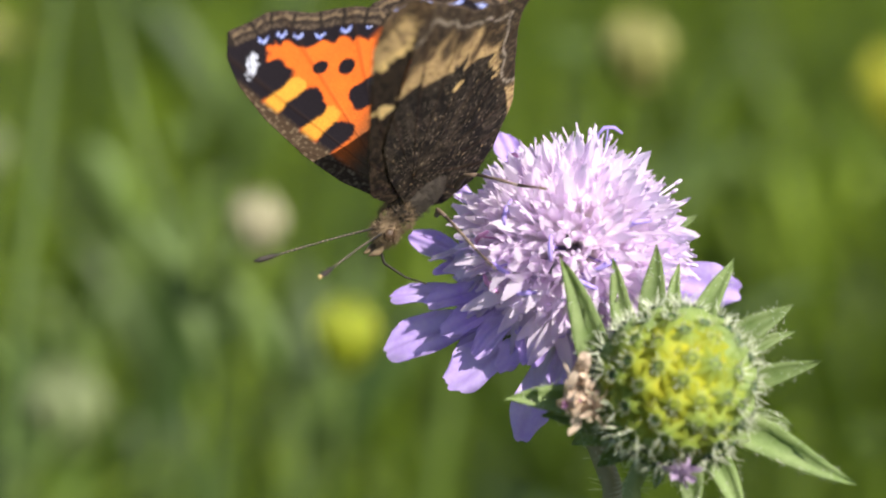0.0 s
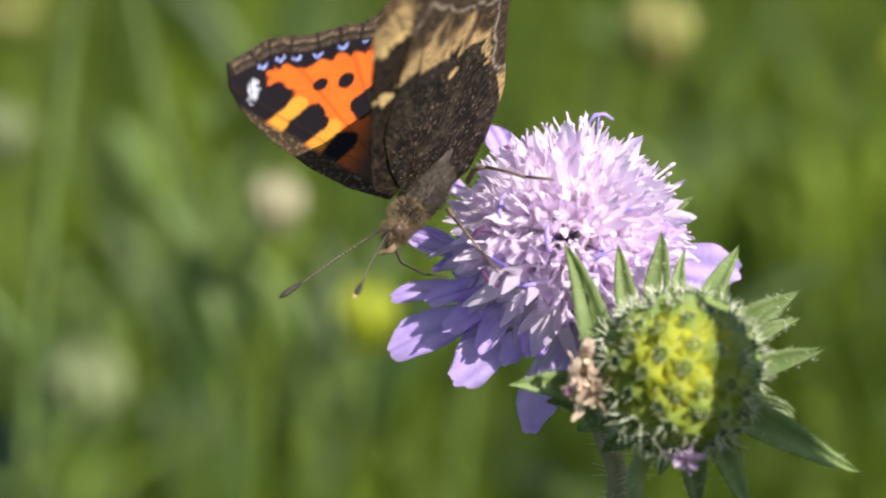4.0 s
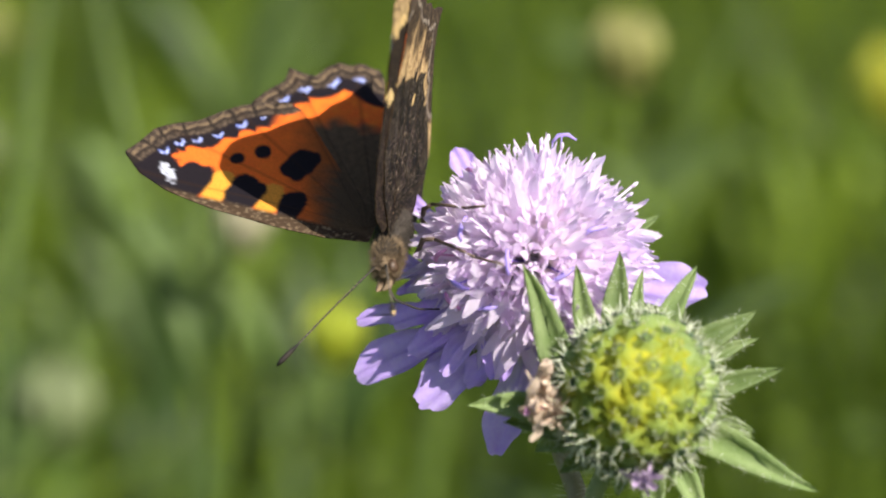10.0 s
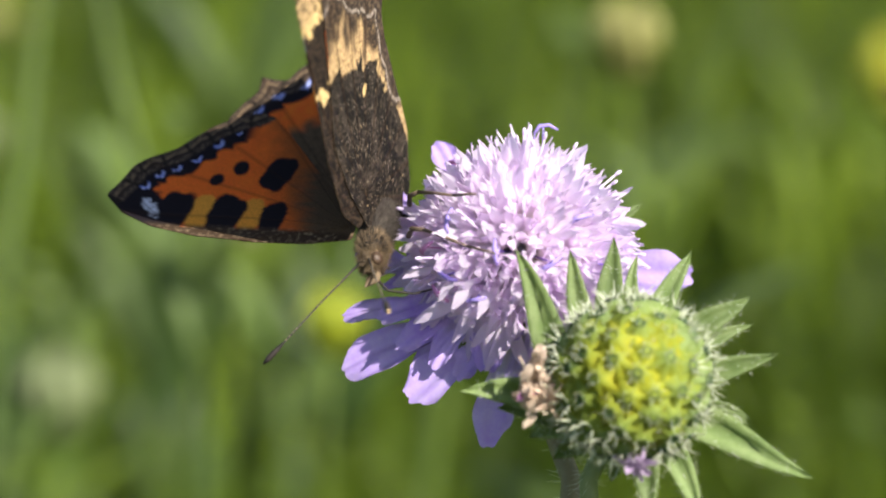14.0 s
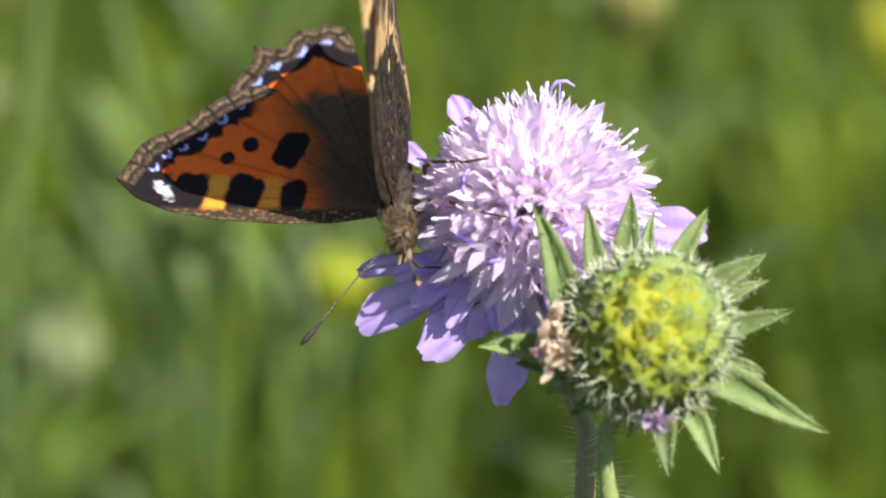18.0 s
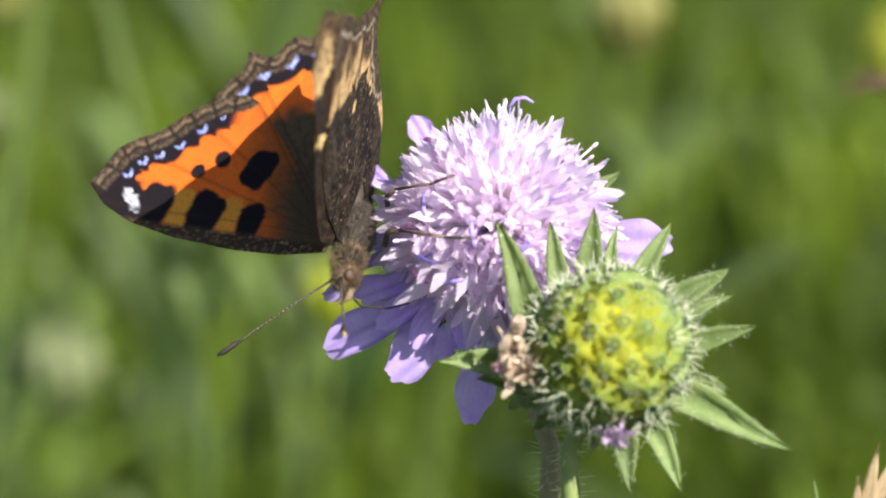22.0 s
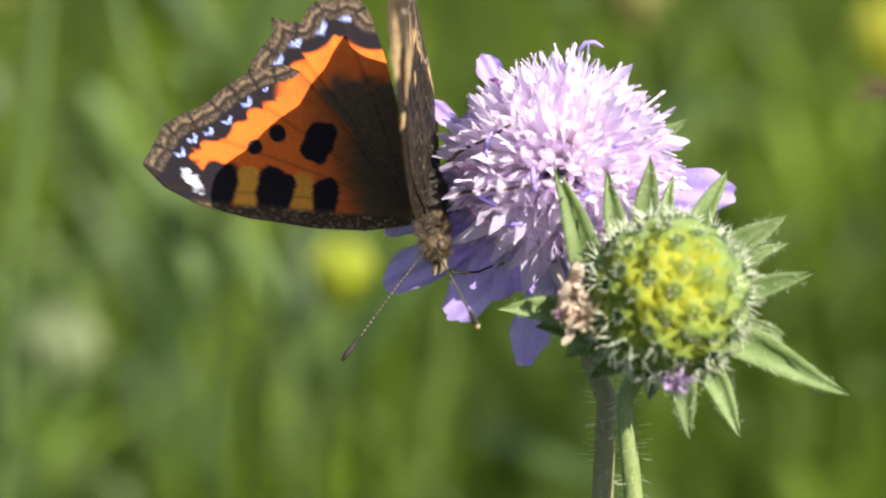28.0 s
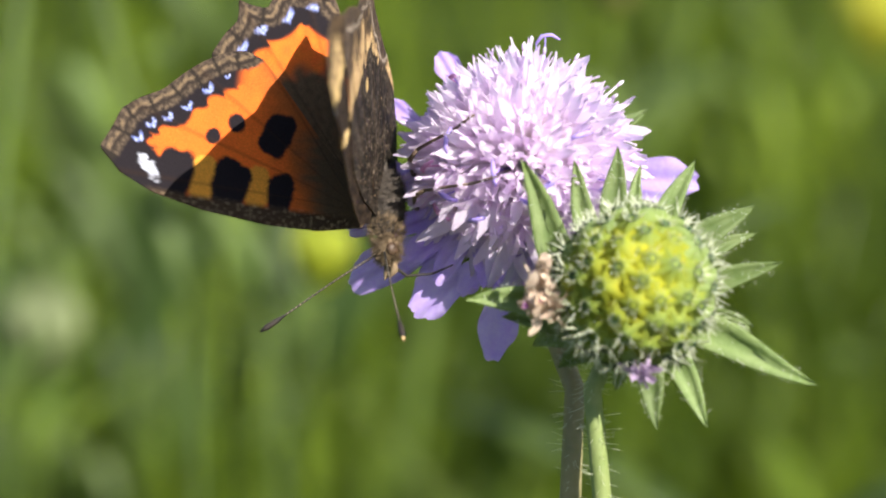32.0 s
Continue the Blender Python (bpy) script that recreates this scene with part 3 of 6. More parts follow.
def floret_mesh(seed, length, lobe_len, lobe_wide, flare, mat, mouth=0.00105, pointed=0.45, longest=1.3):
    """A floret along z: a trumpet that opens into four uneven lobes; the outermost, on x, is the longest."""
    rnd, bm = random.Random(seed), bmesh.new()
    tube(bm, [(0, 0, 0), (0, 0, length * 0.45), (0, 0, length * 0.8), (0, 0, length * 1.02)], [0.00035, 0.0005, mouth * 0.8, mouth], 8, False)
    for k in range(4):
        a = math.pi / 2 * k + rnd.uniform(-0.3, 0.3)
        out = Vector((math.cos(a), math.sin(a), 0))
        tilt = flare + rnd.uniform(-0.2, 0.2) + (0.2 if k == 0 else 0)
        way = out * math.sin(tilt) + Vector((0, 0, math.cos(tilt)))
        up = Vector((0, 0, 1)) * math.sin(tilt) - out * math.cos(tilt)
        lobe(bm, Vector((0, 0, length * 0.95)) + out * mouth * 0.85, way, up, lobe_len * (longest if k == 0 else 0.7 if k == 2 else 1) * rnd.uniform(0.85, 1.15), lobe_wide * rnd.uniform(0.85, 1.15), rnd.uniform(-0.12, 0.22), rnd, thick=0, rows=7, cols=5, pointed=pointed)
    return mesh_of(bm, mat)


def strap(bm, base, tip, up, width, bow, rnd, narrow=0.34):
    """A long rim lobe from base to tip: narrow at its base, widening to a blunt, toothed end, pleated and ruffled along its edges."""
    base, tip = Vector(base), Vector(tip)
    long = (tip - base).length
    way, up = (tip - base).normalized(), Vector(up)
    up = (up - way * up.dot(way)).normalized()
    side, grid = way.cross(up), []
    ph, swing = rnd.uniform(0, 6.28), rnd.uniform(-0.06, 0.06)
    teeth = [1 - 0.018 * rnd.random() - 0.03 * math.sin(j * 0.6 + ph) ** 2 - 0.16 * abs(2 * j / 14 - 1) ** 2.6 for j in range(15)]
    for i in range(15):
        s = i / 14
        hw = width / 2 * (narrow + (1 - narrow) * math.sin(math.pi / 2 * min(1, s / 0.75)) ** 1.5) * (1 - 0.2 * max(0, s - 0.82) / 0.18)
        row = []
        for j in range(15):
            q = 2 * j / 14 - 1
            lift = width * (0.05 * math.cos(2.2 * math.pi * q + ph) + 0.028 * math.cos(8 * q + 2 * ph)) * min(1, 3 * s)
            lift += width * 0.09 * abs(q) ** 3 * math.sin(11 * s + ph + 2.4 * q) * s
            row.append(base + way * long * s * (1 + (teeth[j] - 1) * s ** 3) + side * (hw * q + swing * long * math.sin(math.pi * s)) + up * (lift + 0.22 * hw * q * q + bow * long * 4 * s * (1 - s)))
        grid.append(row)
    skin(bm, grid)


def ray_floret(base, tip, up, width, bow, seed):
    """A rim floret of the flower head, in its space (mm): a tube out of the core, one long lobe and two shorter lobes beside it."""
    rnd, bm = random.Random(seed), bmesh.new()
    base, tip, up = Vector(base) * MM, Vector(tip) * MM, Vector(up)
    way = (tip - base).normalized()
    side = way.cross(up).normalized()
    root = Vector((base.x * 0.3, base.y * 0.3, 0.0035))
    tube(bm, [root, root.lerp(base, 0.6), base + way * 0.0006], [0.0004, 0.0007, 0.0012], 8, False)
    strap(bm, base, tip, up, width * MM, bow, rnd)
    for k, ln in ((-1, rnd.uniform(0.30, 0.42)), (1, rnd.uniform(0.28, 0.40))):
        end = base + (tip - base) * ln + side * k * width * MM * rnd.uniform(0.5, 0.75) + up.normalized() * rnd.uniform(0.0006, 0.0020)
        strap(bm, base + side * k * 0.0006, end, up + side * k * -0.4, width * 0.5 * MM, 0.05, rnd, 0.5)
    return bm


# base, tip, upper side, width and bow of the rim florets
RAYS = (((6.3, 1.2, 2.2), (17.4, 1.4, 0.9), (0.1, -0.75, 0.65), 4.6, 0.03), ((5.4, 0.6, 3.6), (9.6, -0.4, 4.8), (-0.2, -0.8, 0.5), 2.0, 0.04),
        ((-8.5, 1.2, 2.2), (-15.6, 3.9, 3.2), (-0.2, -0.5, 0.8), 2.7, 0.05), ((-6.8, -1.0, 2.4), (-13.2, -0.8, 2.9), (0.0, 0.1, 1), 2.4, 0.06),
        ((-6.7, -2.4, 1.0), (-17.2, -2.2, 0.4), (-0.2, -0.1, 1), 3.0, 0.07), ((-6.1, -3.6, 0.1), (-17.4, -5.8, -3.6), (-0.4, -0.4, 0.8), 4.7, 0.06),
        ((-3.4, -5.1, 0.6), (-11.2, -10.6, -3.2), (-0.4, -0.5, 0.7), 4.6, 0.06), ((-1.0, -5.6, 0.3), (-4.0, -14.6, -5.9), (-0.3, -0.6, 0.7), 4.0, 0.05),
        ((-1.2, -6.0, 2.0), (-4.2, -11.4, 1.3), (-0.2, -0.3, 0.9), 3.6, 0.09), ((0.3, -5.8, 1.2), (-0.8, -12.0, -1.6), (0.0, -0.5, 0.85), 3.4, 0.07),
        ((-8.4, 5.2, 5.8), (-12.6, 8.4, 7.4), (0.2, -0.6, 0.6), 1.9, 0.04), ((-4.8, 7.4, 8.2), (-7.4, 11.4, 10.6), (0.3, -0.7, 0.5), 2.6, 0.04),
        ((3.4, -5.6, 1.4), (5.6, -11.0, -1.8), (0, -0.5, 0.85), 3.4, 0.05), ((5.4, -3.6, 2.0), (10.4, -7.2, 0.0), (0.3, -0.4, 0.85), 3.4, 0.05),
        ((-5.8, -1.8, 3.0), (-13.8, -4.2, 1.6), (-0.2, -0.3, 0.9), 2.8, 0.08), ((-5.0, -3.4, 2.6), (-12.2, -7.0, 0.4), (-0.3, -0.4, 0.85), 2.7, 0.08),
        ((-3.6, -4.8, 2.6), (-9.0, -9.4, 0.0), (-0.3, -0.4, 0.85), 2.8, 0.08), ((-2.2, -5.4, 2.4), (-6.6, -10.6, -0.6), (-0.2, -0.5, 0.85), 2.7, 0.08), ((0.8, -5.6, 2.4), (0.6, -10.2, 0.4), (0, -0.5, 0.85), 2.8, 0.08),
        ((2.6, 6.6, 3.0), (6.0, 13.6, 2.0), (0, 0.2, 1), 3.6, 0.05), ((-2.6, 6.8, 3.0), (-5.2, 14.0, 2.4), (0, 0.2, 1), 3.6, 0.05))


def scabious():
    rnd = random.Random(21)
    ob = thing("scabious_flower", Matrix.Translation(FLOWER_FOOT), "lilac scabious flower in full bloom on a hairy green stem", "flower")
    bm = bmesh.new()
    way = HEAD_AT - FLOWER_FOOT
    pts = [Vector((0.003, -0.012, 0)), Vector((0.0053, -0.024, 0.25)), Vector((0.0066, -0.0272, 0.44)), Vector((0.0073, -0.0266, 0.471)), Vector((0.0078, -0.0237, 0.4807)), way + Vector((-0.0006, 0.002, -0.005)), way + Vector((0, 0.0006, -0.002))]
    tube(bm, pts, [0.0013, 0.0012, 0.0011, 0.00105, 0.001, 0.001, 0.0012], 12)
    part("stem", bm, BROWN_STEM, ob)
    stem_hairs(ob, pts, 150, 31)
    bm = bmesh.new()
    ball(bm, (0, 0, 0.0046), 0.0044, 0.0044, 0.0050, 16, 10)
    head = part("flower_head", bm, FLORET, ob, "domed head of many small lilac florets")
    small = [floret_mesh(100 + k, 0.0046, 0.0026 + 0.0003 * (k % 3), 0.0012, 0.20, FLORET, 0.0008, 0.85, 1.15) for k in range(9)]
    mid = [floret_mesh(160 + k, 0.0050, 0.0031, 0.0014, 0.36, FLORET, 0.0009, 0.62, 1.35) for k in range(8)]
    outer = [floret_mesh(200 + k, 0.0054, 0.0033, 0.0017, 0.50, FLORET, 0.0011, 0.45, 1.5) for k in range(8)]
    centre, n = Vector((0, 0, 0.0062)), 260
    for k in range(n):
        c = 1 - (k + 0.5) / n * 1.16
        a = k * 2.39996 + rnd.uniform(-0.15, 0.15)
        s = math.sqrt(1 - c * c)
        d = Vector((s * math.cos(a), s * math.sin(a), c + rnd.uniform(-0.07, 0.07))).normalized()
        me = small[rnd.randrange(9)] if c > 0.5 else mid[rnd.randrange(8)] if c > 0.22 else outer[rnd.randrange(8)]
        m = frame_on(centre + d * (rnd.uniform(0.0024, 0.0031) + 0.0010 * max(0, c)), d, (d.x, d.y, -0.6)) @ Matrix.Rotation(rnd.uniform(0, 6.28) if c > 0.5 else rnd.gauss(0, 0.35), 4, "Z")
        part("floret", me, None, head, at=m @ Matrix.Scale(rnd.uniform(0.88, 1.1), 4))
    for k, (base, tip, up, width, bow) in enumerate(RAYS):
        part("ray_floret", ray_floret(base, tip, up, width, bow, 300 + k), LILAC, head, "large lilac rim floret with a blunt ruffled end")
    fil = bmesh.new()
    tube(fil, [(0, 0, 0), (0.0001, 0, 0.005), (0.0004, 0, 0.0080)], [0.00012, 0.00011, 0.00011], 5)
    ball(fil, (0.0004, 0, 0.0083), 0.00019, 0.00019, 0.0004, 6, 5)
    fil = mesh_of(fil, FILAMENT)
    for k in range(34):
        c, a = rnd.uniform(0.0, 1), rnd.uniform(0, 6.28)
        s = math.sqrt(1 - c * c)
        d = Vector((s * math.cos(a), s * math.sin(a), c))
        part("stigma", fil, None, head, at=frame_on(centre + d * 0.0030, d, (0, 0, 1) if c < 0.9 else (1, 0, 0)) @ Matrix.Scale(rnd.uniform(0.85, 1.12), 4))
    an = bmesh.new()
    tube(an, [(0, 0, 0), (0.0002, 0, 0.0042), (0.0003, 0, 0.0074)], [0.00011, 0.0001, 0.00009], 5)
    tube(an, [(-0.0010, 0, 0.0072), (-0.0005, 0, 0.0076), (0.0005, 0, 0.0077), (0.0014, 0, 0.0074)], [0.00014, 0.00023, 0.00024, 0.00014], 7)
    mauve, violet = mesh_of(an.copy(), MAUVE), mesh_of(an, VIOLET)
    for c, a, me in ((0.55, 2.35, mauve), (0.35, 3.5, mauve), (0.08, 3.85, mauve), (0.62, 4.35, violet), (0.42, 4.75, violet), (0.55, 4.95, violet), (0.2, 4.2, violet), (0.3, 3.9, violet), (0.75, 5.6, violet), (0.3, 5.6, violet), (0.66, 3.6, violet)):
        s = math.sqrt(1 - c * c)
        d = Vector((s * math.cos(a), s * math.sin(a), c))
        part("stamen", me, None, head, ("mauve" if me is mauve else "violet") + " anther on a thin filament", frame_on(centre + d * 0.0030, d, (math.cos(a * 9), math.sin(a * 9), 0.3)))
    bm = bmesh.new()
    tube(bm, [(0, 0, 0.009), (0.0007, 0, 0.01015), (0.002, 0, 0.0104), (0.0032, 0, 0.0098)], [0.0002, 0.00028, 0.00026, 0.00012], 7)
    tube(bm, [(0, 0, 0), (0.0001, 0, 0.009)], [0.00011, 0.0001], 5)
    tube(bm, [(0.0014, 0, 0.001), (0.0012, 0, 0.0101)], [0.0001, 0.0001], 5)
    part("stamen", bm, VIOLET, head, "curved violet anther standing above the florets", frame_on(centre + Vector((0.0010, 0.0022, 0.0026)), (0.12, 0.86, 0.5), (1, 0, 0)) @ Matrix.Translation((0, 0, 0.0018)) @ Matrix.Scale(0.72, 4))
    for turn, long in ((60, 11.5), (96, 11.5), (130, 11.5), (-150, 10.5), (-125, 10.5), (-100, 9.5), (-70, 10), (-40, 11)):
        bm, _, _ = bract((4 * math.cos(radians(turn)), 4 * math.sin(radians(turn)), 2.2), (long * math.cos(radians(turn)), long * math.sin(radians(turn)), 1.6), 3.0, -0.3, rnd)
        part("bract", bm, BRACT, head, "pointed green bract under the florets")
    part("bract", bract((6.5, 4.0, 2.5), (12.6, 8.4, 4.5), 3.0, -0.3, rnd)[0], BRACT, head, "pointed green bract under the florets")
    return ob, head


def stem_hairs(ob, pts, count, seed):
    """Short white hairs that stand off a stem near its top."""
    rnd, bm = random.Random(seed), bmesh.new()
    for _ in range(count):
        i = len(pts) - 2 - rnd.choice((0, 1, 2, 3))
        s, a = rnd.random(), rnd.uniform(0, 6.28)
        p = pts[i].lerp(pts[i + 1], s)
        if p.z < 0.4:
            continue
        d = Vector((math.cos(a), math.sin(a), rnd.uniform(-0.5, 0.3)))
        tube(bm, [p, p + d * rnd.uniform(0.0015, 0.0026)], [0.00004, 0.00001], 3, False)
    tagged(part("hairs", bm, BRISTLE, ob, "short pale stem hairs"), kind="stuff")


# ---- the seed head ----
POD_FOOT = Vector((0.020, -0.010, 0.0))
POD_AT = Vector((0.02256, -0.0200, 0.4923))
POD_MID = Vector((0.0002, 0.0003, 0.0002))
POD_POSE = frame_on(POD_AT - POD_FOOT, (-0.12, -0.934, 0.321))


def bract(base, tip, wide, curl, rnd):
    """A lance-shaped, keeled green bract."""
    bm = bmesh.new()
    base, tip = Vector(base) * MM, Vector(tip) * MM
    way = tip - base
    up = Vector((0, 0, 1))
    side = way.cross(up).normalized()
    nrm = side.cross(way).normalized()
    grid = []
    for i in range(9):
        s = i / 8
        hw = 1.08 * wide * MM / 2 * (0.55 + 0.9 * s) * (1 - s) ** 1.05 * 1.45 if s > 0 else wide * MM / 2 * 0.6
        mid = base + way * s + nrm * curl * MM * 4 * s * (1 - s) + side * 0.0003 * math.sin(5 * s + wide)
        grid.append([mid + side * hw * q + nrm * hw * (0.75 * abs(q) + 0.10 * math.sin(9 * s + 7 * q + wide * 5)) for q in (-1, -0.5, 0, 0.5, 1)])
    sheet(bm, grid, 0.00022)
    edge = [a[k].lerp(b[k], s) for a, b in zip(grid, grid[1:-1]) for k in (0, 2, 4) for s in (rnd.random(), rnd.random(), rnd.random())]
    return bm, edge, nrm


def seed_head():
    rnd = random.Random(8)
    ob = thing("scabious_seed_head", Matrix.Translation(POD_FOOT), "round bristly green scabious seed head ringed by pointed bracts", "seed head")
    bm = bmesh.new()
    q = POD_AT - POD_FOOT
    pts = [Vector((0, 0, 0)), Vector((-0.0012, 0.001, 0.25)), Vector((-0.0002, -0.008, 0.44)), Vector((0.0, -0.0088, 0.472)), Vector((-0.0009, -0.0066, 0.482)), q + Vector((-0.001, 0.0058, -0.006)), q + Vector((-0.0003, 0.0035, -0.0015))]
    tube(bm, pts, [0.0013, 0.0011, 0.0009, 0.0009, 0.0009, 0.001, 0.0014], 10)
    part("stem", bm, STEM, ob)
    stem_hairs(ob, pts, 220, 33)
    bm = bmesh.new()
    ball(bm, POD_MID, 0.0063, 0.0063, 0.0063, 32, 20)
    ball(bm, (0, 0, -0.0040), 0.0042, 0.0042, 0.002, 16, 6)
    head = part("receptacle", bm, YOUNG, ob, "yellow-green receptacle packed with young fruits", POD_POSE)
    def ridged(b, levels, sides):
        rings = []
        for z, rad, wave in levels:
            rings.append([b.verts.new(((rad * (1 + (wave if k % 2 else -wave))) * math.cos(2 * math.pi * k / sides), rad * (1 + (wave if k % 2 else -wave)) * math.sin(2 * math.pi * k / sides), z)) for k in range(sides)])
        for p, q in zip(rings, rings[1:]):
            for k in range(sides):
                b.faces.new((p[k], p[(k + 1) % sides], q[(k + 1) % sides], q[k]))
        b.faces.new(rings[-1])
        return b
    def fruit(mat, turn):
        b = ridged(bmesh.new(), ((0.0006, 0.00200, 0.22), (0.0012, 0.00160, 0.36), (0.00155, 0.00112, 0.36), (0.00180, 0.00076, 0.24), (0.00195, 0.00052, 0.10)), 14)
        for v in b.verts:
            v.co.x += 0.00012 * noise.noise(v.co * 900 + Vector((turn, 0, 0)))
            v.co.z += 0.00010 * noise.noise(v.co * 700 + Vector((0, turn, 0)))
        return mesh_of(b, mat)
    def crown():
        return mesh_of(ridged(bmesh.new(), ((-0.0003, 0.00046, 0.0), (0.0001, 0.00050, 0.1), (0.00035, 0.00058, 0.3), (-0.0002, 0.00022, 0.0)), 16), CALYX)
    def bristles(seed, count, long, thick):
        r, b = random.Random(seed), bmesh.new()
        for k in range(count):
            a = 2 * math.pi * k / count + r.uniform(-0.2, 0.2)
            e = Vector((math.cos(a), math.sin(a), 0))
            ln, o = long * r.uniform(0.5, 1.1), r.uniform(0.8, 2.8)
            tube(b, [e * 0.0005 + Vector((0, 0, 0.0002)), e * (0.0005 + ln * o * 0.5) + Vector((0, 0, 0.0002 + ln))], [thick, 0.000015], 3, False)
        return mesh_of(b, BRISTLE)
    green, lime, yellow = ([fruit(m, k * 7 + 3) for k in range(4)] for m in (FRUIT, LIME, RIPE_HEART))
    cup, hair, teeth = crown(), [bristles(40 + k, 8, 0.0012, 0.00009) for k in range(5)], [bristles(60 + k, 8, 0.0005, 0.00005) for k in range(3)]
    n = 92
    for k in range(n):
        c = 1 - (k + 0.5) / n * 1.72
        a = k * 2.39996 + rnd.uniform(-0.1, 0.1)
        s = math.sqrt(max(0, 1 - c * c))
        d = Vector((s * math.cos(a), s * math.sin(a), c + rnd.uniform(-0.05, 0.05))).normalized()
        age = c + rnd.uniform(-0.12, 0.12)
        m = frame_on(POD_MID + d * rnd.uniform(0.0053, 0.0056), d, (0, 1, 0.3)) @ Matrix.Rotation(rnd.uniform(0, 6.28), 4, "Z")
        part("fruit", (yellow if age > 0.78 else lime if age > 0.45 else green)[k % 4], None, head, at=m @ Matrix.Scale(rnd.uniform(0.94, 1.06), 4))
        tip = Matrix.Translation((0, 0, 0.00185))
        part("calyx", cup, None, head, at=m @ tip @ Matrix.Scale(0.75 if age > 0.6 else 0.9, 4))
        part("bristle_crown", teeth[k % 3] if age > 0.6 else hair[k % 5], None, head, at=m @ tip @ Matrix.Scale(rnd.uniform(0.9, 1.25), 4))
    bm = bmesh.new()
    for k in range(800):
        d = Vector((rnd.gauss(0, 1), rnd.gauss(0, 1), rnd.gauss(0, 1))).normalized()
        if d.z < -0.6:
            continue
        w = (d + Vector((rnd.gauss(0, 0.4), rnd.gauss(0, 0.4), rnd.gauss(0, 0.4)))).normalized()
        tube(bm, [POD_MID + d * 0.0067, POD_MID + d * 0.0067 + w * rnd.uniform(0.0005, 0.0011)], [0.00003, 0.00001], 3, False)
    tagged(part("fuzz", bm, BRISTLE, head, "fine pale fuzz between the fruits"), kind="stuff")
    edges = []
    for bx, by, tx, ty, tz, w in ((-7.6, 1.0, -10.4, 12.3, 1.0, 3.7), (-4.6, 5.2, -5.7, 12.4, -1.5, 2.6), (-2.0, 6.2, -1.7, 13.8, -2.5, 3.0), (0.2, 6.6, 0.6, 12.2, -3.5, 1.7),
                                  (3.0, 6.2, 5.5, 12.5, -3.0, 2.6), (5.6, 4.2, 11.0, 8.3, -3.0, 3.0), (6.0, 2.6, 11.3, 5.8, -4.0, 2.0), (6.6, -0.6, 13.5, 2.9, -2.0, 2.7),
                                  (6.6, -2.0, 10.9, -3.7, -4.0, 1.6), (5.8, -4.0, 16.7, -8.6, -1.0, 3.5), (6.4, -1.8, 11.0, -3.4, -1.0, 1.4), (-6.6, -1.0, -15.4, -0.9, 1.0, 3.8), (-6.0, -3.0, -12.2, -2.4, -1.0, 3.4)):
        bm, e, nrm = bract((bx * 0.74, by * 0.74, -2.8), (tx, ty, tz), w, rnd.uniform(-0.6, 0.2), rnd)
        part("bract", bm, BRACT, head)
        edges += [(p, nrm) for p in e]
    for bx, by, tx, ty, tz, w in ((-5.6, -3.4, -9.4, -5.0, -1.5, 4.0), (-4.6, -4.8, -7.0, -7.0, -3.0, 3.0), (0.4, -6.2, 2.2, -12.6, -2.0, 3.0), (3.2, -5.8, 6.8, -12.4, -2.0, 2.8), (-2.2, -6.0, -1.6, -9.0, -3.0, 2.4)):
        bm, e, nrm = bract((bx * 0.74, by * 0.74, -2.8), (tx, ty, tz), w, rnd.uniform(-0.6, 0.2), rnd)
        part("bract", bm, BRACT, head)
        edges += [(p, nrm) for p in e]
    bm = bmesh.new()
    for p, nrm in edges:
        for _ in range(2):
            d = Vector((rnd.gauss(0, 1), rnd.gauss(0, 1), rnd.gauss(0, 1))).normalized()
            o = p + d * 0.0001 + Vector((rnd.gauss(0, 1), rnd.gauss(0, 1), rnd.gauss(0, 1))) * 0.00012
            tube(bm, [o, o + d * rnd.uniform(0.0002, 0.0005)], [0.00003, 0.00001], 3, False)
    tagged(part("bract_hairs", bm, BRISTLE, head, "fine pale hairs on the bracts"), kind="stuff")
    # withered corollas that still cling to the rim
    for (x, y, z), mat, n in (((-8.3, 0.4, 2.4), WITHERED, 32), ((-7.8, -1.6, 3.0), WITHERED, 34), ((-9.2, -1.0, 2.2), MAUVE, 3), ((0.9, -7.8, 2.4), FADED, 16)):
        for k in range(n):
            bm = bmesh.new()
            b0 = Vector((x + rnd.gauss(0, 0.6 if mat is WITHERED else 0.4), y + rnd.uniform(-1.3, 1.3) * (1 if mat is WITHERED else 0.5), z + rnd.gauss(0, 0.5))) * MM
            lobe(bm, b0, (rnd.gauss(0, 1), rnd.gauss(0, 1), 0.6), (rnd.gauss(0, 1), rnd.gauss(0, 1), 1), rnd.uniform(0.0010, 0.0019), rnd.uniform(0.0009, 0.0014) if mat is WITHERED else 0.0007, rnd.uniform(-1.0, 1.0), rnd, thick=0, rows=7, cols=6)
            part("withered_corolla", bm, mat, head)
    return ob


flower, flower_head = scabious()
seed_head()


# ---- the butterfly ----
# body space: x to the head, z up from the back, y to its left side; a wing lies in x and z when it is folded up
def smooth(a, b, x):
    t = min(1, max(0, (x - a) / (b - a)))
    return t * t * (3 - 2 * t)


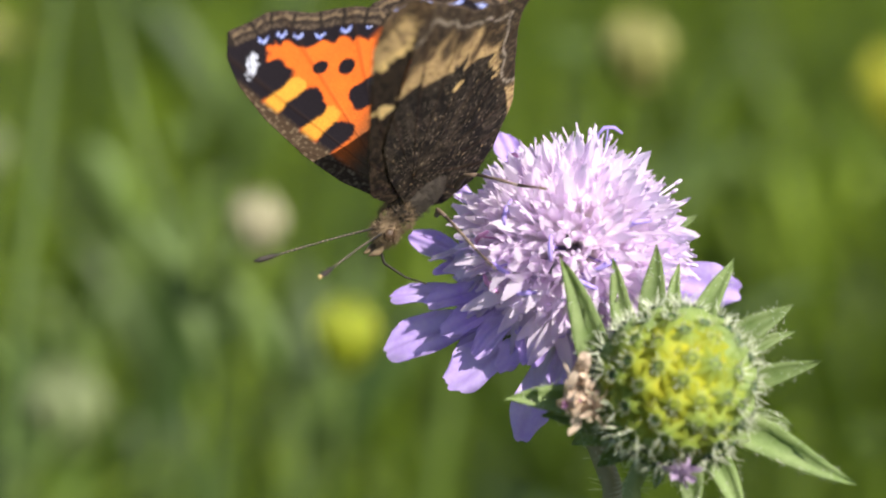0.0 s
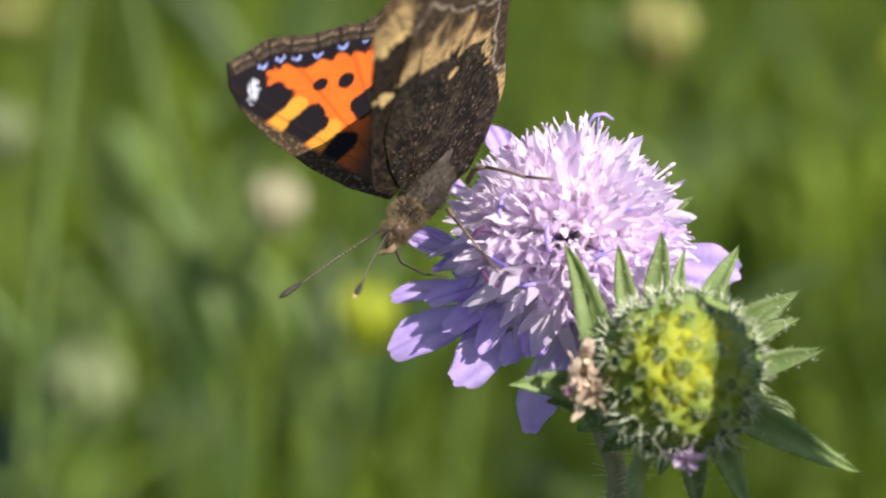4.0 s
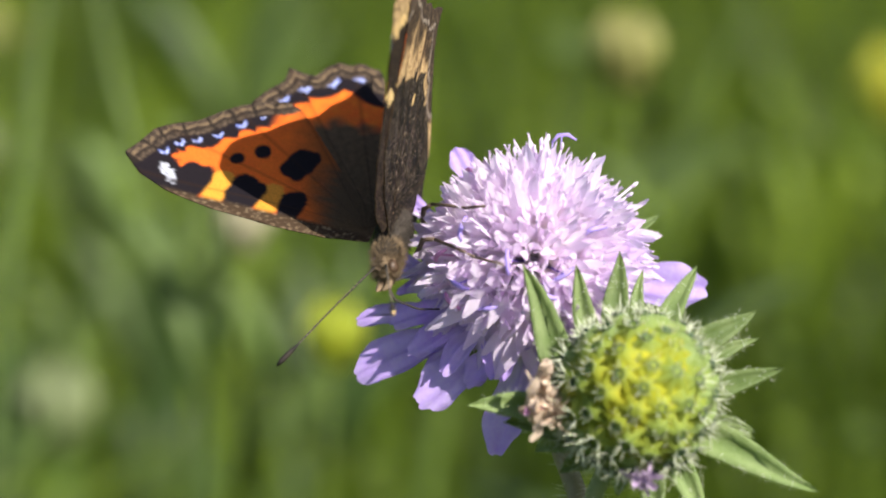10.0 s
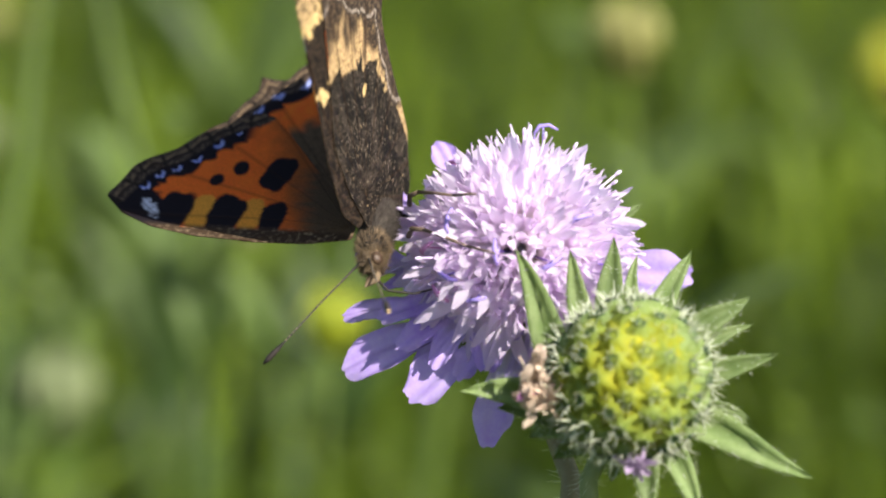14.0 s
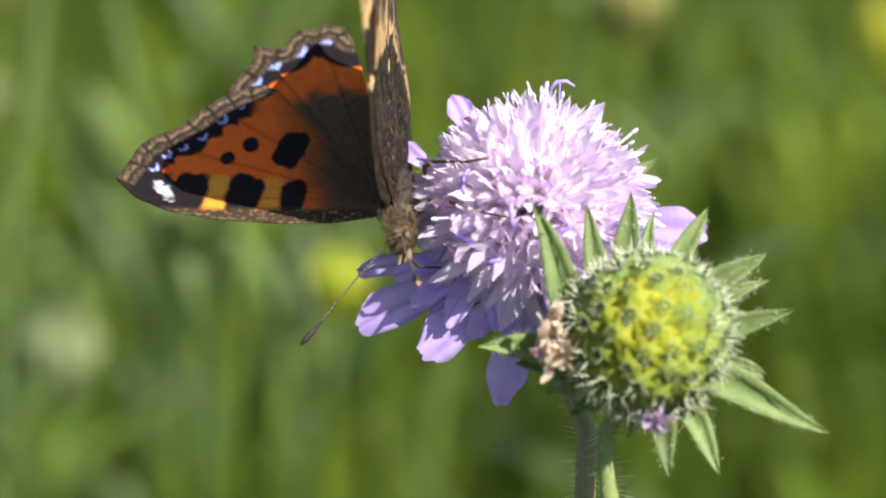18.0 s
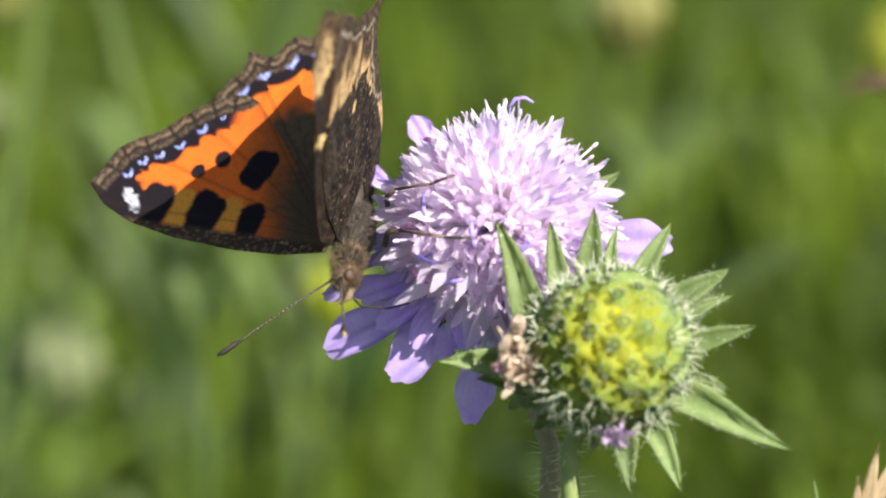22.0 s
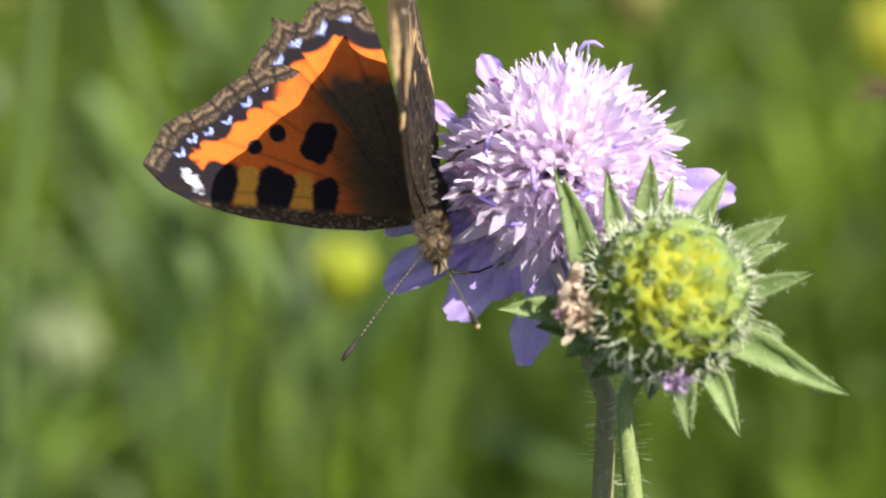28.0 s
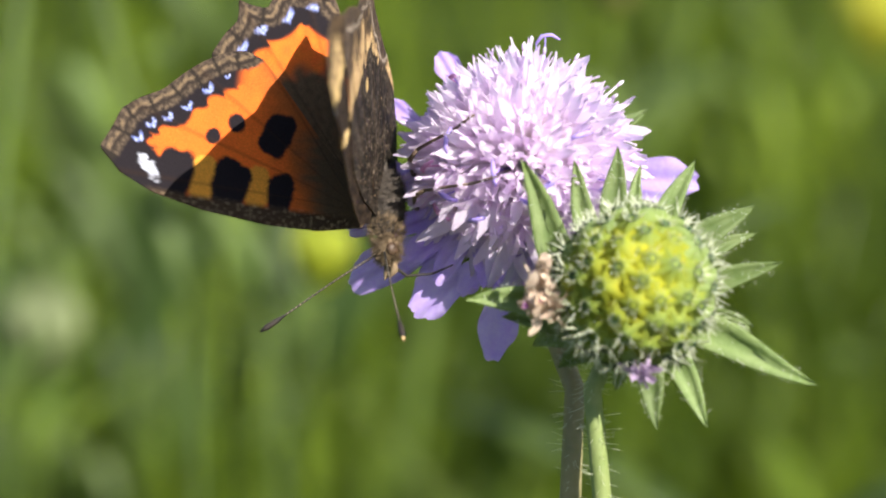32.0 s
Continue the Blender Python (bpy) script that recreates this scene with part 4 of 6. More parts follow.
def blot(u, v, cu, cv, ru, rv, power=2.6, turn=0.0):
    """1 inside a rounded blot with frayed edges, 0 outside."""
    du, dv = u - cu, v - cv
    c, s = math.cos(turn), math.sin(turn)
    du, dv = (du * c + dv * s) / ru, (dv * c - du * s) / rv
    d = (abs(du) ** power + abs(dv) ** power) ** (1 / power) + 0.16 * noise.noise((u * 0.9, v * 0.9, cu)) + 0.05 * noise.noise((u * 4, v * 4, cv))
    return 1 - smooth(0.92, 1.06, d)


ORANGE, DEEP, BLACK, AMBER, WHITE = (0.75, 0.128, 0.020), (0.30, 0.085, 0.02), (0.012, 0.009, 0.012), (0.72, 0.31, 0.04), (0.66, 0.68, 0.80)
BLUE, EDGE, BROWN, BUFF, STRAW = (0.20, 0.25, 0.62), (0.13, 0.08, 0.04), (0.055, 0.034, 0.02), (0.48, 0.33, 0.17), (0.66, 0.46, 0.20)


def margin_of(c, u, v, rim, phase, lunes, out):
    """The brown outer edge with dark vein ends and scalloped lines, and the blue chevrons inside it: (u, v, half width)."""
    for cu, cv, half in lunes:
        du, dv = u - cu, v - cv
        a, b = abs(du * out[1] - dv * out[0]) / half, (du * out[0] + dv * out[1]) / half
        if a < 1.3 and abs(b) < 2:
            d = b - 0.85 * a + 0.12 * noise.noise((u * 3, v * 3, 2))
            c = blend(c, blend(BLUE, (0.46, 0.50, 0.76), smooth(-0.2, 0.4, noise.noise((u * 5, v * 5, 2)))), smooth(-0.75, -0.5, d) * (1 - smooth(0.15, 0.4, d)) * (1 - smooth(0.9, 1.15, a)))
    n = noise.noise((u * 2.5, v * 2.5, 1))
    edge = 1 - smooth(1.75, 2.1, rim + 0.2 * n)
    tone = blend((0.030, 0.022, 0.018), (0.115, 0.082, 0.056), smooth(-0.5, 0.5, noise.noise((u * 3.5, v * 3.5, 4)) + 0.5 * n))
    tone = blend(tone, (0.18, 0.125, 0.075), (1 - smooth(0.10, 0.22, abs(rim - 0.75 - 0.12 * math.cos(phase)))) * smooth(-0.2, 0.5, n + 0.3))
    tone = blend(tone, (0.028, 0.020, 0.016), 1 - smooth(0.12, 0.24, abs(rim - 1.2 - 0.12 * math.cos(phase))))
    tone = blend(tone, (0.02, 0.015, 0.012), smooth(0.86, 0.97, math.cos(phase)))
    return blend(c, tone, edge)


def fore_upper(u, v, rim, along):
    c = blend(ORANGE, (0.82, 0.168, 0.02), 0.5 + 0.5 * noise.noise((u * 0.5, v * 0.5, 3)))
    c = blend(c, DEEP, 1 - smooth(3.5, 9.0, v + 0.35 * u + noise.noise((u, v, 9))))
    c = blend(c, (0.100, 0.064, 0.036), 1 - smooth(3.0, 6.5, v + 0.30 * u + 5.2 * smooth(-7, -13, u) + 1.2 * noise.noise((u * 1.4, v * 0.4, 9))))
    c = blend(c, AMBER, blot(u, v, -2.6, 15.9, 2.6, 1.25))
    c = blend(c, AMBER, blot(u, v, -2.6, 10.7, 2.3, 1.2) * 0.9)
    for s in (blot(u, v, -2.9, 18.6, 2.5, 1.75, 4, 0.1), blot(u, v, -2.6, 13.3, 2.4, 1.75, 4.2, 0.14), blot(u, v, -2.5, 8.5, 2.1, 1.2, 3.6), blot(u, v, -8.3, 9.4, 2.35, 1.45, 3, 0.25),
              blot(u, v, -7.15, 15.4, 0.85, 0.75, 2), blot(u, v, -8.85, 13.4, 0.95, 0.85, 2), blot(u, v, -1.4, 21.0, 1.2, 3.2)):
        c = blend(c, BLACK, s)
    phase = along * 2.55
    band = smooth(12.6, 14.2, v) * (1 - smooth(3.5, 3.9, rim + 0.30 * math.cos(phase) + 0.3 * noise.noise((u * 1.2, v * 1.2, 5))))
    c = blend(c, BLACK, band)
    c = blend(c, BLACK, blot(u, v, -2.6, 22.0, 3.0, 2.3, 2.4))
    smear = blot(u + 0.5 * noise.noise((u * 2, v * 2, 41)), v, -3.1, 21.1, 1.5, 0.62, 1.7, -0.75) * (0.55 + 0.45 * smooth(-0.35, 0.15, noise.noise(((u - v) * 0.9, (u + v) * 2.6, 12))))
    c = blend(c, WHITE, smear * (0.65 + 0.35 * smooth(-0.3, 0.2, noise.noise((u * 4, v * 4, 12)))))
    c = margin_of(c, u, v, rim, phase, ((-5.7, 22.2, 0.5), (-7.3, 21.2, 0.5), (-8.2, 19.7, 0.5), (-9.6, 18.0, 0.5), (-11.6, 16.3, 0.55), (-13.3, 14.7, 0.3)), (-0.69, 0.72))
    costa = smooth(-1.7, -0.9, u - 0.05 * v * (1 - v / 30)) * (1 - smooth(19, 23, v))
    c = blend(c, blend(BROWN, (0.22, 0.16, 0.10), smooth(0.1, 0.5, noise.noise((u * 2, v * 5, 6)))), costa)
    return c


def hind_upper(u, v, rim, along):
    c = blend((0.080, 0.054, 0.030), (0.155, 0.100, 0.056), 0.5 + 0.5 * noise.noise((u * 0.5 + v * 1.6, v * 0.5 - u * 1.6, 3)))
    c = blend(c, blend(ORANGE, (0.75, 0.17, 0.02), 0.5 + noise.noise((u, v, 8))), 1 - smooth(6.0, 8.0, rim + 1.0 * noise.noise((u * 0.8, v * 0.8, 2))))
    phase = along * 2.05
    c = blend(c, BLACK, 1 - smooth(3.5, 3.9, rim + 0.35 * math.cos(phase)))
    return margin_of(c, u, v, rim, phase, ((-16.4, 13.7, 0.75), (-18.6, 12.1, 0.85), (-20.3, 9.8, 0.85), (-22.0, 7.3, 0.85)), (-0.81, 0.59))


def grain(u, v):
    """Fine cross streaks of the underside."""
    return noise.noise((u * 1.1 + v * 0.7, v * 3.2 - u * 2.0, 7)) + 0.6 * noise.noise((u * 4, v * 4, 11))


def fore_under(u, v, rim, along):
    g = grain(u, v)
    c = blend((0.008, 0.006, 0.005), (0.060, 0.040, 0.026), smooth(-0.3, 0.7, g + 0.5 * noise.noise((u * 3.0, v * 0.6, 37))))
    w = 1.5 * noise.noise((u * 0.8, v * 0.8, 21)) + 0.6 * noise.noise((u * 2.4, v * 2.4, 23))
    for s in (blot(u + w, v, -2.8, 14.3, 2.0, 0.75, 1.8, 0.6), blot(u, v + w, -5.0, 21.6, 4.2, 0.95, 2.2, 0.35)):
        c = blend(c, blend(blend((0.16, 0.10, 0.05), STRAW, smooth(-0.75, -0.3, g + 0.7 * noise.noise((u * 3.2, v * 0.5, 31)))), (0.72, 0.55, 0.29), smooth(0.1, 0.7, g)), s)
    c = blend(c, blend(blend((0.09, 0.06, 0.035), BUFF, smooth(-0.3, 0.15, g + 0.7 * noise.noise((u * 3.2, v * 0.5, 33)))), STRAW, smooth(0.1, 0.7, g)), smooth(22.0, 23.4, v - 0.2 * u + g * 0.5) * smooth(0.6, 1.2, 27.6 - v) * smooth(-0.9, 0.3, 0.3 + g))
    c = blend(c, blend((0.02, 0.015, 0.012), (0.22, 0.14, 0.075), smooth(-0.3, 0.6, g)), 1 - smooth(1.6, 2.6, rim + 0.7 * g))
    return c


def hind_under(u, v, rim, along):
    g = grain(u, v)
    c = blend((0.006, 0.005, 0.004), (0.050, 0.038, 0.029), smooth(-0.5, 0.7, g + 0.6 * noise.noise((u * 0.5, v * 0.5, 13))))
    c = blend(c, (0.006, 0.005, 0.005), 0.8 * (1 - smooth(0.03, 0.12, abs(noise.noise((u * 0.33, v * 0.33, 17))))))
    c = blend(c, (0.20, 0.15, 0.10), smooth(0.40, 0.62, noise.noise((u * 2.6, v * 2.6, 19))) * 0.6)
    c = blend(c, (0.30, 0.24, 0.18), smooth(0.52, 0.62, noise.noise((u * 6.0, v * 6.0, 43))))
    c = blend(c, (0.34, 0.24, 0.13), smooth(0.75, 0.95, g + 0.3 * noise.noise((u * 0.8, v * 0.8, 5))))
    c = blend(c, STRAW, blot(u, v, -11.3, 7.0, 0.8, 0.4, 2))
    r = math.hypot(u + 2, v)
    step = 14.4 + 0.8 * math.sin(along * 1.5) + 0.55 * math.copysign(abs(math.sin(along * 2.3)) ** 0.3, math.sin(along * 2.3)) + 0.6 * noise.noise((along * 1.1, 0, 5)) + 0.4 * noise.noise((along * 4, 0, 6))
    band = smooth(step - 0.12, step + 0.12, r)
    far_out = smooth(0.25, 0.85, (r - step) / 5.0 + 0.45 * noise.noise((u * 0.7, v * 0.7, 47)) + 0.25 * g)
    tone = blend(blend((0.22, 0.13, 0.065), BUFF, smooth(-0.6, 0.1, g)), STRAW, smooth(0.1, 0.7, g))
    tone = blend(tone, blend((0.020, 0.016, 0.014), (0.15, 0.095, 0.055), smooth(-0.3, 0.7, g)), far_out)
    c = blend(c, tone, band)
    c = blend(c, blend((0.03, 0.022, 0.018), (0.13, 0.09, 0.06), smooth(-0.3, 0.6, g)), 1 - smooth(2.0, 2.8, rim + 0.5 * g))
    zig = 1.5 + 0.45 * abs((along * 0.62) % 2 - 1)
    c = blend(c, (0.34, 0.28, 0.23), (1 - smooth(0.10, 0.24, abs(rim - zig))) * smooth(-0.3, 0.2, g + 0.2))
    return c


FORE_EDGE = ((-3.0, 0.2), (-0.6, 0.2), (0.6, 4.5), (0.9, 9.4), (0.4, 15.5), (-0.6, 20.4), (-2.0, 23.6), (-4.2, 25.9), (-6.3, 25.0), (-8.4, 24.3), (-9.8, 22.7), (-11.0, 20.7),
             (-13.0, 18.9), (-14.5, 17.2), (-15.8, 15.1), (-16.2, 13.4), (-15.6, 11.7), (-13.0, 9.2), (-8.5, 5.2), (-5.0, 1.6))
HIND_EDGE = ((-7.0, 0.4), (-2.6, 0.2), (-3.0, 4.0), (-7.0, 11.0), (-11.5, 15.4), (-15.4, 16.6), (-17.6, 15.6), (-19.2, 14.5), (-20.4, 14.5), (-21.4, 14.7), (-21.0, 13.2), (-21.0, 11.8), (-22.6, 11.2), (-23.8, 10.2), (-23.6, 8.8),
             (-24.5, 8.0), (-24.1, 6.6), (-24.2, 6.0), (-22.6, 5.0), (-18.0, 3.4), (-12.0, 1.6))
# the left pair is swept further back
LEFT_FORE_EDGE = ((-2.8, -0.9), (-0.4, -0.6), (1.1, 2.8), (0.1, 8.5), (-1.2, 14.1), (-2.4, 19.7), (-3.6, 24.1), (-5.3, 26.5), (-7.1, 26.9), (-9.0, 26.3), (-10.3, 24.6), (-11.3, 22.4), (-13.0, 20.1), (-14.1, 18.0), (-14.9, 15.8), (-14.7, 13.5), (-13.9, 11.3), (-11.3, 8.5), (-8.0, 4.3), (-4.7, 0.6))
LEFT_HIND_EDGE = ((-5.4, -7.6), (-1.8, -3.0), (-1.2, 3.0), (-1.8, 9.0), (-4.2, 13.4), (-6.8, 18.4), (-8.6, 21.6), (-11.2, 22.6), (-12.6, 20.4), (-14.0, 18.4), (-15.2, 15.6), (-17.2, 14.2), (-18.6, 12.2), (-20.6, 11.0),
                  (-22.2, 9.6), (-20.6, 8.6), (-19.6, 6.8), (-18.9, 4.6), (-18.0, 1.6), (-16.6, -3.0), (-12.9, -6.8), (-9.4, -8.8))


def wing(name, outline, hub, upper, under, margin, right, lift, label, parent):
    """A wing as a thin closed skin in x and z, fanned out from its hub; veins stand a little proud. margin: the outline's corners that bound its outer edge."""
    pts = [Vector(p) for p in outline]
    hub = Vector(hub)
    dense = []
    for a, b in zip(pts, pts[1:] + pts[:1]):
        n = max(2, int((b - a).length / 0.22))
        dense += [a.lerp(b, k / n) for k in range(n)]
    for _ in range(2):
        dense = [(dense[k - 1] + dense[k] * 2 + dense[(k + 1) % len(dense)]) / 4 for k in range(len(dense))]
    outer_line = [p for k, p in enumerate(pts) if margin[0] <= k <= margin[1]]
    segs, total = [], 0.0
    for a, b in zip(outer_line, outer_line[1:]):
        segs.append((a, b - a, (b - a).length, total))
        total += (b - a).length
    def near_margin(p):
        best, at = 1e9, 0
        for a, d, ln, run in segs:
            s = min(1, max(0, (p - a).dot(d) / (ln * ln)))
            q = (p - a - d * s).length
            if q < best:
                best, at = q, run + s * ln
        return best, at
    rings, n = 96, len(dense)
    verts, tones, faces = [], [], []
    flat = []
    for i in range(1, rings + 1):
        s = (i / rings) ** 0.85
        for k in range(n):
            flat.append((hub.lerp(dense[k], s), k, s))
    info = [(p, *near_margin(p), k, s) for p, k, s in flat]
    face_sign = 1 if right else -1
    for layer in (0, 1):
        outside = 1 if layer == 0 else -1
        verts.append((hub.x * MM, (lift + 0.05 * outside) * MM * face_sign, hub.y * MM))
        tones.append((0.08, 0.045, 0.02))
        for p, rim, along, k, s in info:
            way = math.atan2(p.x - hub.x, p.y - hub.y)
            vein = max(0, math.cos(way * 21)) ** 24
            wave = 0.03 * math.cos(way * 21) * s + 0.25 * math.sin(p.y * 0.22) + 0.15 * math.sin(p.x * 0.25)
            y = lift + wave + outside * (0.045 + 0.05 * vein)
            verts.append((p.x * MM, y * MM * face_sign, p.y * MM))
            c = (upper if layer == 0 else under)(p.x, p.y, rim, along)
            c = blend(c, (0.03, 0.015, 0.008), 0.4 * vein * (1.5 if layer else 0.8))
            tones.append(c)
    per = 1 + rings * n
    for layer in (0, 1):
        o = layer * per
        def at(i, k):
            return o + 1 + (i - 1) * n + k % n
        for k in range(n):
            faces.append((o, at(1, k), at(1, k + 1)) if layer == 0 else (o, at(1, k + 1), at(1, k)))
            for i in range(1, rings):
                q = (at(i, k), at(i + 1, k), at(i + 1, k + 1), at(i, k + 1))
                faces.append(q if layer == 0 else q[::-1])
    for k in range(n):
        a, b = 1 + (rings - 1) * n + k, 1 + (rings - 1) * n + (k + 1) % n
        faces.append((a, per + a, per + b, b))
    me = bpy.data.meshes.new(name)
    me.from_pydata(verts, [], faces)
    col = me.attributes.new("pigment", "FLOAT_COLOR", "POINT")
    col.data.foreach_set("color", [x for t in tones for x in (*(max(0.0, q) for q in t), 1.0)])
    me.materials.append(WING_TOP)
    for f in me.polygons:
        f.use_smooth = True
    return part(name, me, None, parent, label)


def butterfly():
    rnd = random.Random(77)
    ob = thing("butterfly", pose(0, 0, 0.5), "small tortoiseshell butterfly with orange, black and brown wings", "butterfly")
    wings = {}
    for right in (True, False):
        side = "right" if right else "left"
        wings["fore_" + side] = wing("forewing", FORE_EDGE if right else LEFT_FORE_EDGE, (-2.2, 0.9), fore_upper, fore_under, (7, 15), right, 0.08, "orange forewing with black spots, a white fleck and a dark blue-dotted edge", ob)
        wings["hind_" + side] = wing("hindwing", HIND_EDGE if right else LEFT_HIND_EDGE, (-3.6, 0.6), hind_upper, hind_under, (5, 18) if right else (6, 18), right, -0.08, "brown hindwing with an orange band and a dark bluish edge", ob)
    bm = bmesh.new()
    ball(bm, Vector((-3.4, 0.6, -1.8)) * MM, 3.4 * MM, 1.4 * MM, 1.8 * MM, 20, 12)
    thorax = part("thorax", bm, FUR, ob, "dark brown furry thorax")
    bm = bmesh.new()
    tube(bm, [Vector(p) * MM for p in ((-5.4, 0.0, -1.2), (-7.5, -0.3, -0.6), (-9.5, -0.4, 0.0), (-11.5, -0.4, 0.5), (-13.0, -0.4, 0.8))], [1.2 * MM, 1.1 * MM, 1.0 * MM, 0.8 * MM, 0.3 * MM], 14)
    part("abdomen", bm, FUR, ob, "slender dark brown abdomen")
    bm = bmesh.new()
    ball(bm, Vector((1.2, 1.4, -1.8)) * MM, 1.35 * MM, 1.2 * MM, 1.15 * MM, 14, 9)
    head = part("head", bm, TAN_FUR, ob, "brown hairy head")
    for s in (-1, 1):
        bm = bmesh.new()
        ball(bm, Vector((1.4, 1.4 + s * 0.85, -1.6)) * MM, 0.72 * MM, 0.5 * MM, 0.72 * MM, 12, 8)
        part("eye", bm, EYE, head, "dark glossy compound eye")
        bm = bmesh.new()
        tube(bm, [Vector(p) * MM for p in ((2.2, 1.4 + s * 0.4, -2.4), (3.2, 1.4 + s * 0.45, -2.5), (4.1, 1.4 + s * 0.3, -2.1))], [0.32 * MM, 0.4 * MM, 0.08 * MM], 7)
        part("palp", bm, TAN_FUR, head)
    bm = bmesh.new()
    tube(bm, [Vector(p) * MM for p in ((2.6, 1.4, -2.7), (3.2, 1.8, -4.2), (2.6, 3.2, -6.2), (1.6, 4.6, -7.4))], [0.16 * MM, 0.13 * MM, 0.11 * MM, 0.07 * MM], 6)
    part("proboscis", bm, DARK, head, "thin dark tongue reaching into the florets")
    for name, at, size, count, mat, back in (("fur", (-3.4, 0.6, -1.8), (3.5, 1.5, 1.9), 5200, FUR, -0.7), ("fur", (-0.6, 1.0, -1.7), (1.8, 1.5, 1.7), 1000, TAN_FUR, -0.3), ("fur", (1.25, 1.4, -1.8), (1.4, 1.3, 1.2), 1100, TAN_FUR, 0.3)):
        bm = bmesh.new()
        for _ in range(count):
            d = Vector((rnd.gauss(0, 1), rnd.gauss(0, 1), rnd.gauss(0, 1))).normalized()
            p = (Vector(at) + Vector((d.x * size[0], d.y * size[1], d.z * size[2])) * 0.92) * MM
            w = (d + Vector((back, 0, 0)) + Vector((rnd.gauss(0, 0.25), rnd.gauss(0, 0.25), rnd.gauss(0, 0.25)))).normalized()
            tube(bm, [p, p + w * rnd.uniform(0.25, 0.75) * MM], [(0.022 if mat is FUR else 0.036) * MM, 0.006 * MM], 3, False)
        tagged(part(name, bm, mat, head if at[0] > 1 else thorax, "fine brown hair"), kind="stuff")
    feelers = {}
    for side in ("right", "left"):
        bm = bmesh.new()
        tube(bm, [(0, 0, 0), (0.005, 0, 0.0001), (0.0103, 0, 0.0), (0.0112, 0, 0), (0.0124, 0, 0), (0.0131, 0, 0)], [0.00012, 0.000085, 0.00009, 0.00026, 0.0003, 0.0001], 7)
        a = part("antenna", bm, DARK, ob, "thin dark antenna with pale rings and a clubbed end")
        for k in range(20):
            bm = bmesh.new()
            x = 0.0008 + 0.00048 * k
            tube(bm, [(x, 0, 0.0001 * math.sin(x * 300)), (x + 0.00013, 0, 0.0001 * math.sin(x * 300))], [0.0001, 0.0001], 7)
            part("ring", bm, RING, a)
        if side == "left":
            bm = bmesh.new()
            ball(bm, (0.01305, 0, 0), 0.00022, 0.00018, 0.00018, 8, 6)
            part("club_tip", bm, TIP, a, "pale ochre tip of the club")
        feelers[side] = a
    legs = {}
    for name, long, knee in (("hind", 0.0117, 0.0018), ("mid", 0.0135, 0.0022)):
        bm = bmesh.new()
        tube(bm, [(0, 0, 0), (long * 0.2, 0, knee * 0.9), (long * 0.36, 0, knee)], [0.00028, 0.00025, 0.00019], 7)
        leg = part("leg", bm, LEG, ob, "thin brown jointed leg")
        bm = bmesh.new()
        tube(bm, [(long * 0.36, 0, knee), (long * 0.55, 0, knee * 0.6), (long * 0.72, 0, knee * 0.15)], [0.00017, 0.00015, 0.00013], 7)
        part("shin", bm, LEG, leg)
        bm = bmesh.new()
        tube(bm, [(long * 0.72, 0, knee * 0.15), (long * 0.88, 0, 0.0), (long, 0, -0.0003)], [0.00015, 0.00013, 0.0001], 6)
        for k in range(4):
            x = long * (0.76 + 0.06 * k)
            tube(bm, [(x, 0, 0.0001), (x + 0.0003, 0.0003, -0.0003)], [0.00004, 0.00002], 3)
        part("foot", bm, LEG, leg)
        legs[name] = leg
    return ob, wings, feelers, legs


insect, wings, feelers, legs = butterfly()


# ---- a dry grass tip beside the flowers ----
def dry_tip():
    rnd = random.Random(5)
    ob = thing("dry_grass_tip", pose(0.05, -0.01, 0.51), "bent brown dry grass spikelet", "grass spikelet")
    bm = bmesh.new()
    tube(bm, [(0, 0, 0), (0.008, 0, -0.001), (0.03, 0.002, -0.02), (0.05, 0.004, -0.2), (0.055, 0.006, -0.49)], [0.0002, 0.0004, 0.0005, 0.0007, 0.0009], 6)
    part("stalk", bm, DRY, ob)
    for k in range(7):
        bm = bmesh.new()
        x = 0.0005 + 0.0013 * k
        up = 1 if k % 2 else -1
        tube(bm, [(x + 0.002, 0, -0.0002), (x, 0.0004, 0.0006 * up), (x - 0.003, rnd.uniform(-0.0005, 0.0005), 0.0010 * up + rnd.uniform(-0.0006, 0.0006))], [0.0003, 0.0006, 0.00005], 6)
        part("husk", bm, DRY, ob)
    return ob


dry = dry_tip()


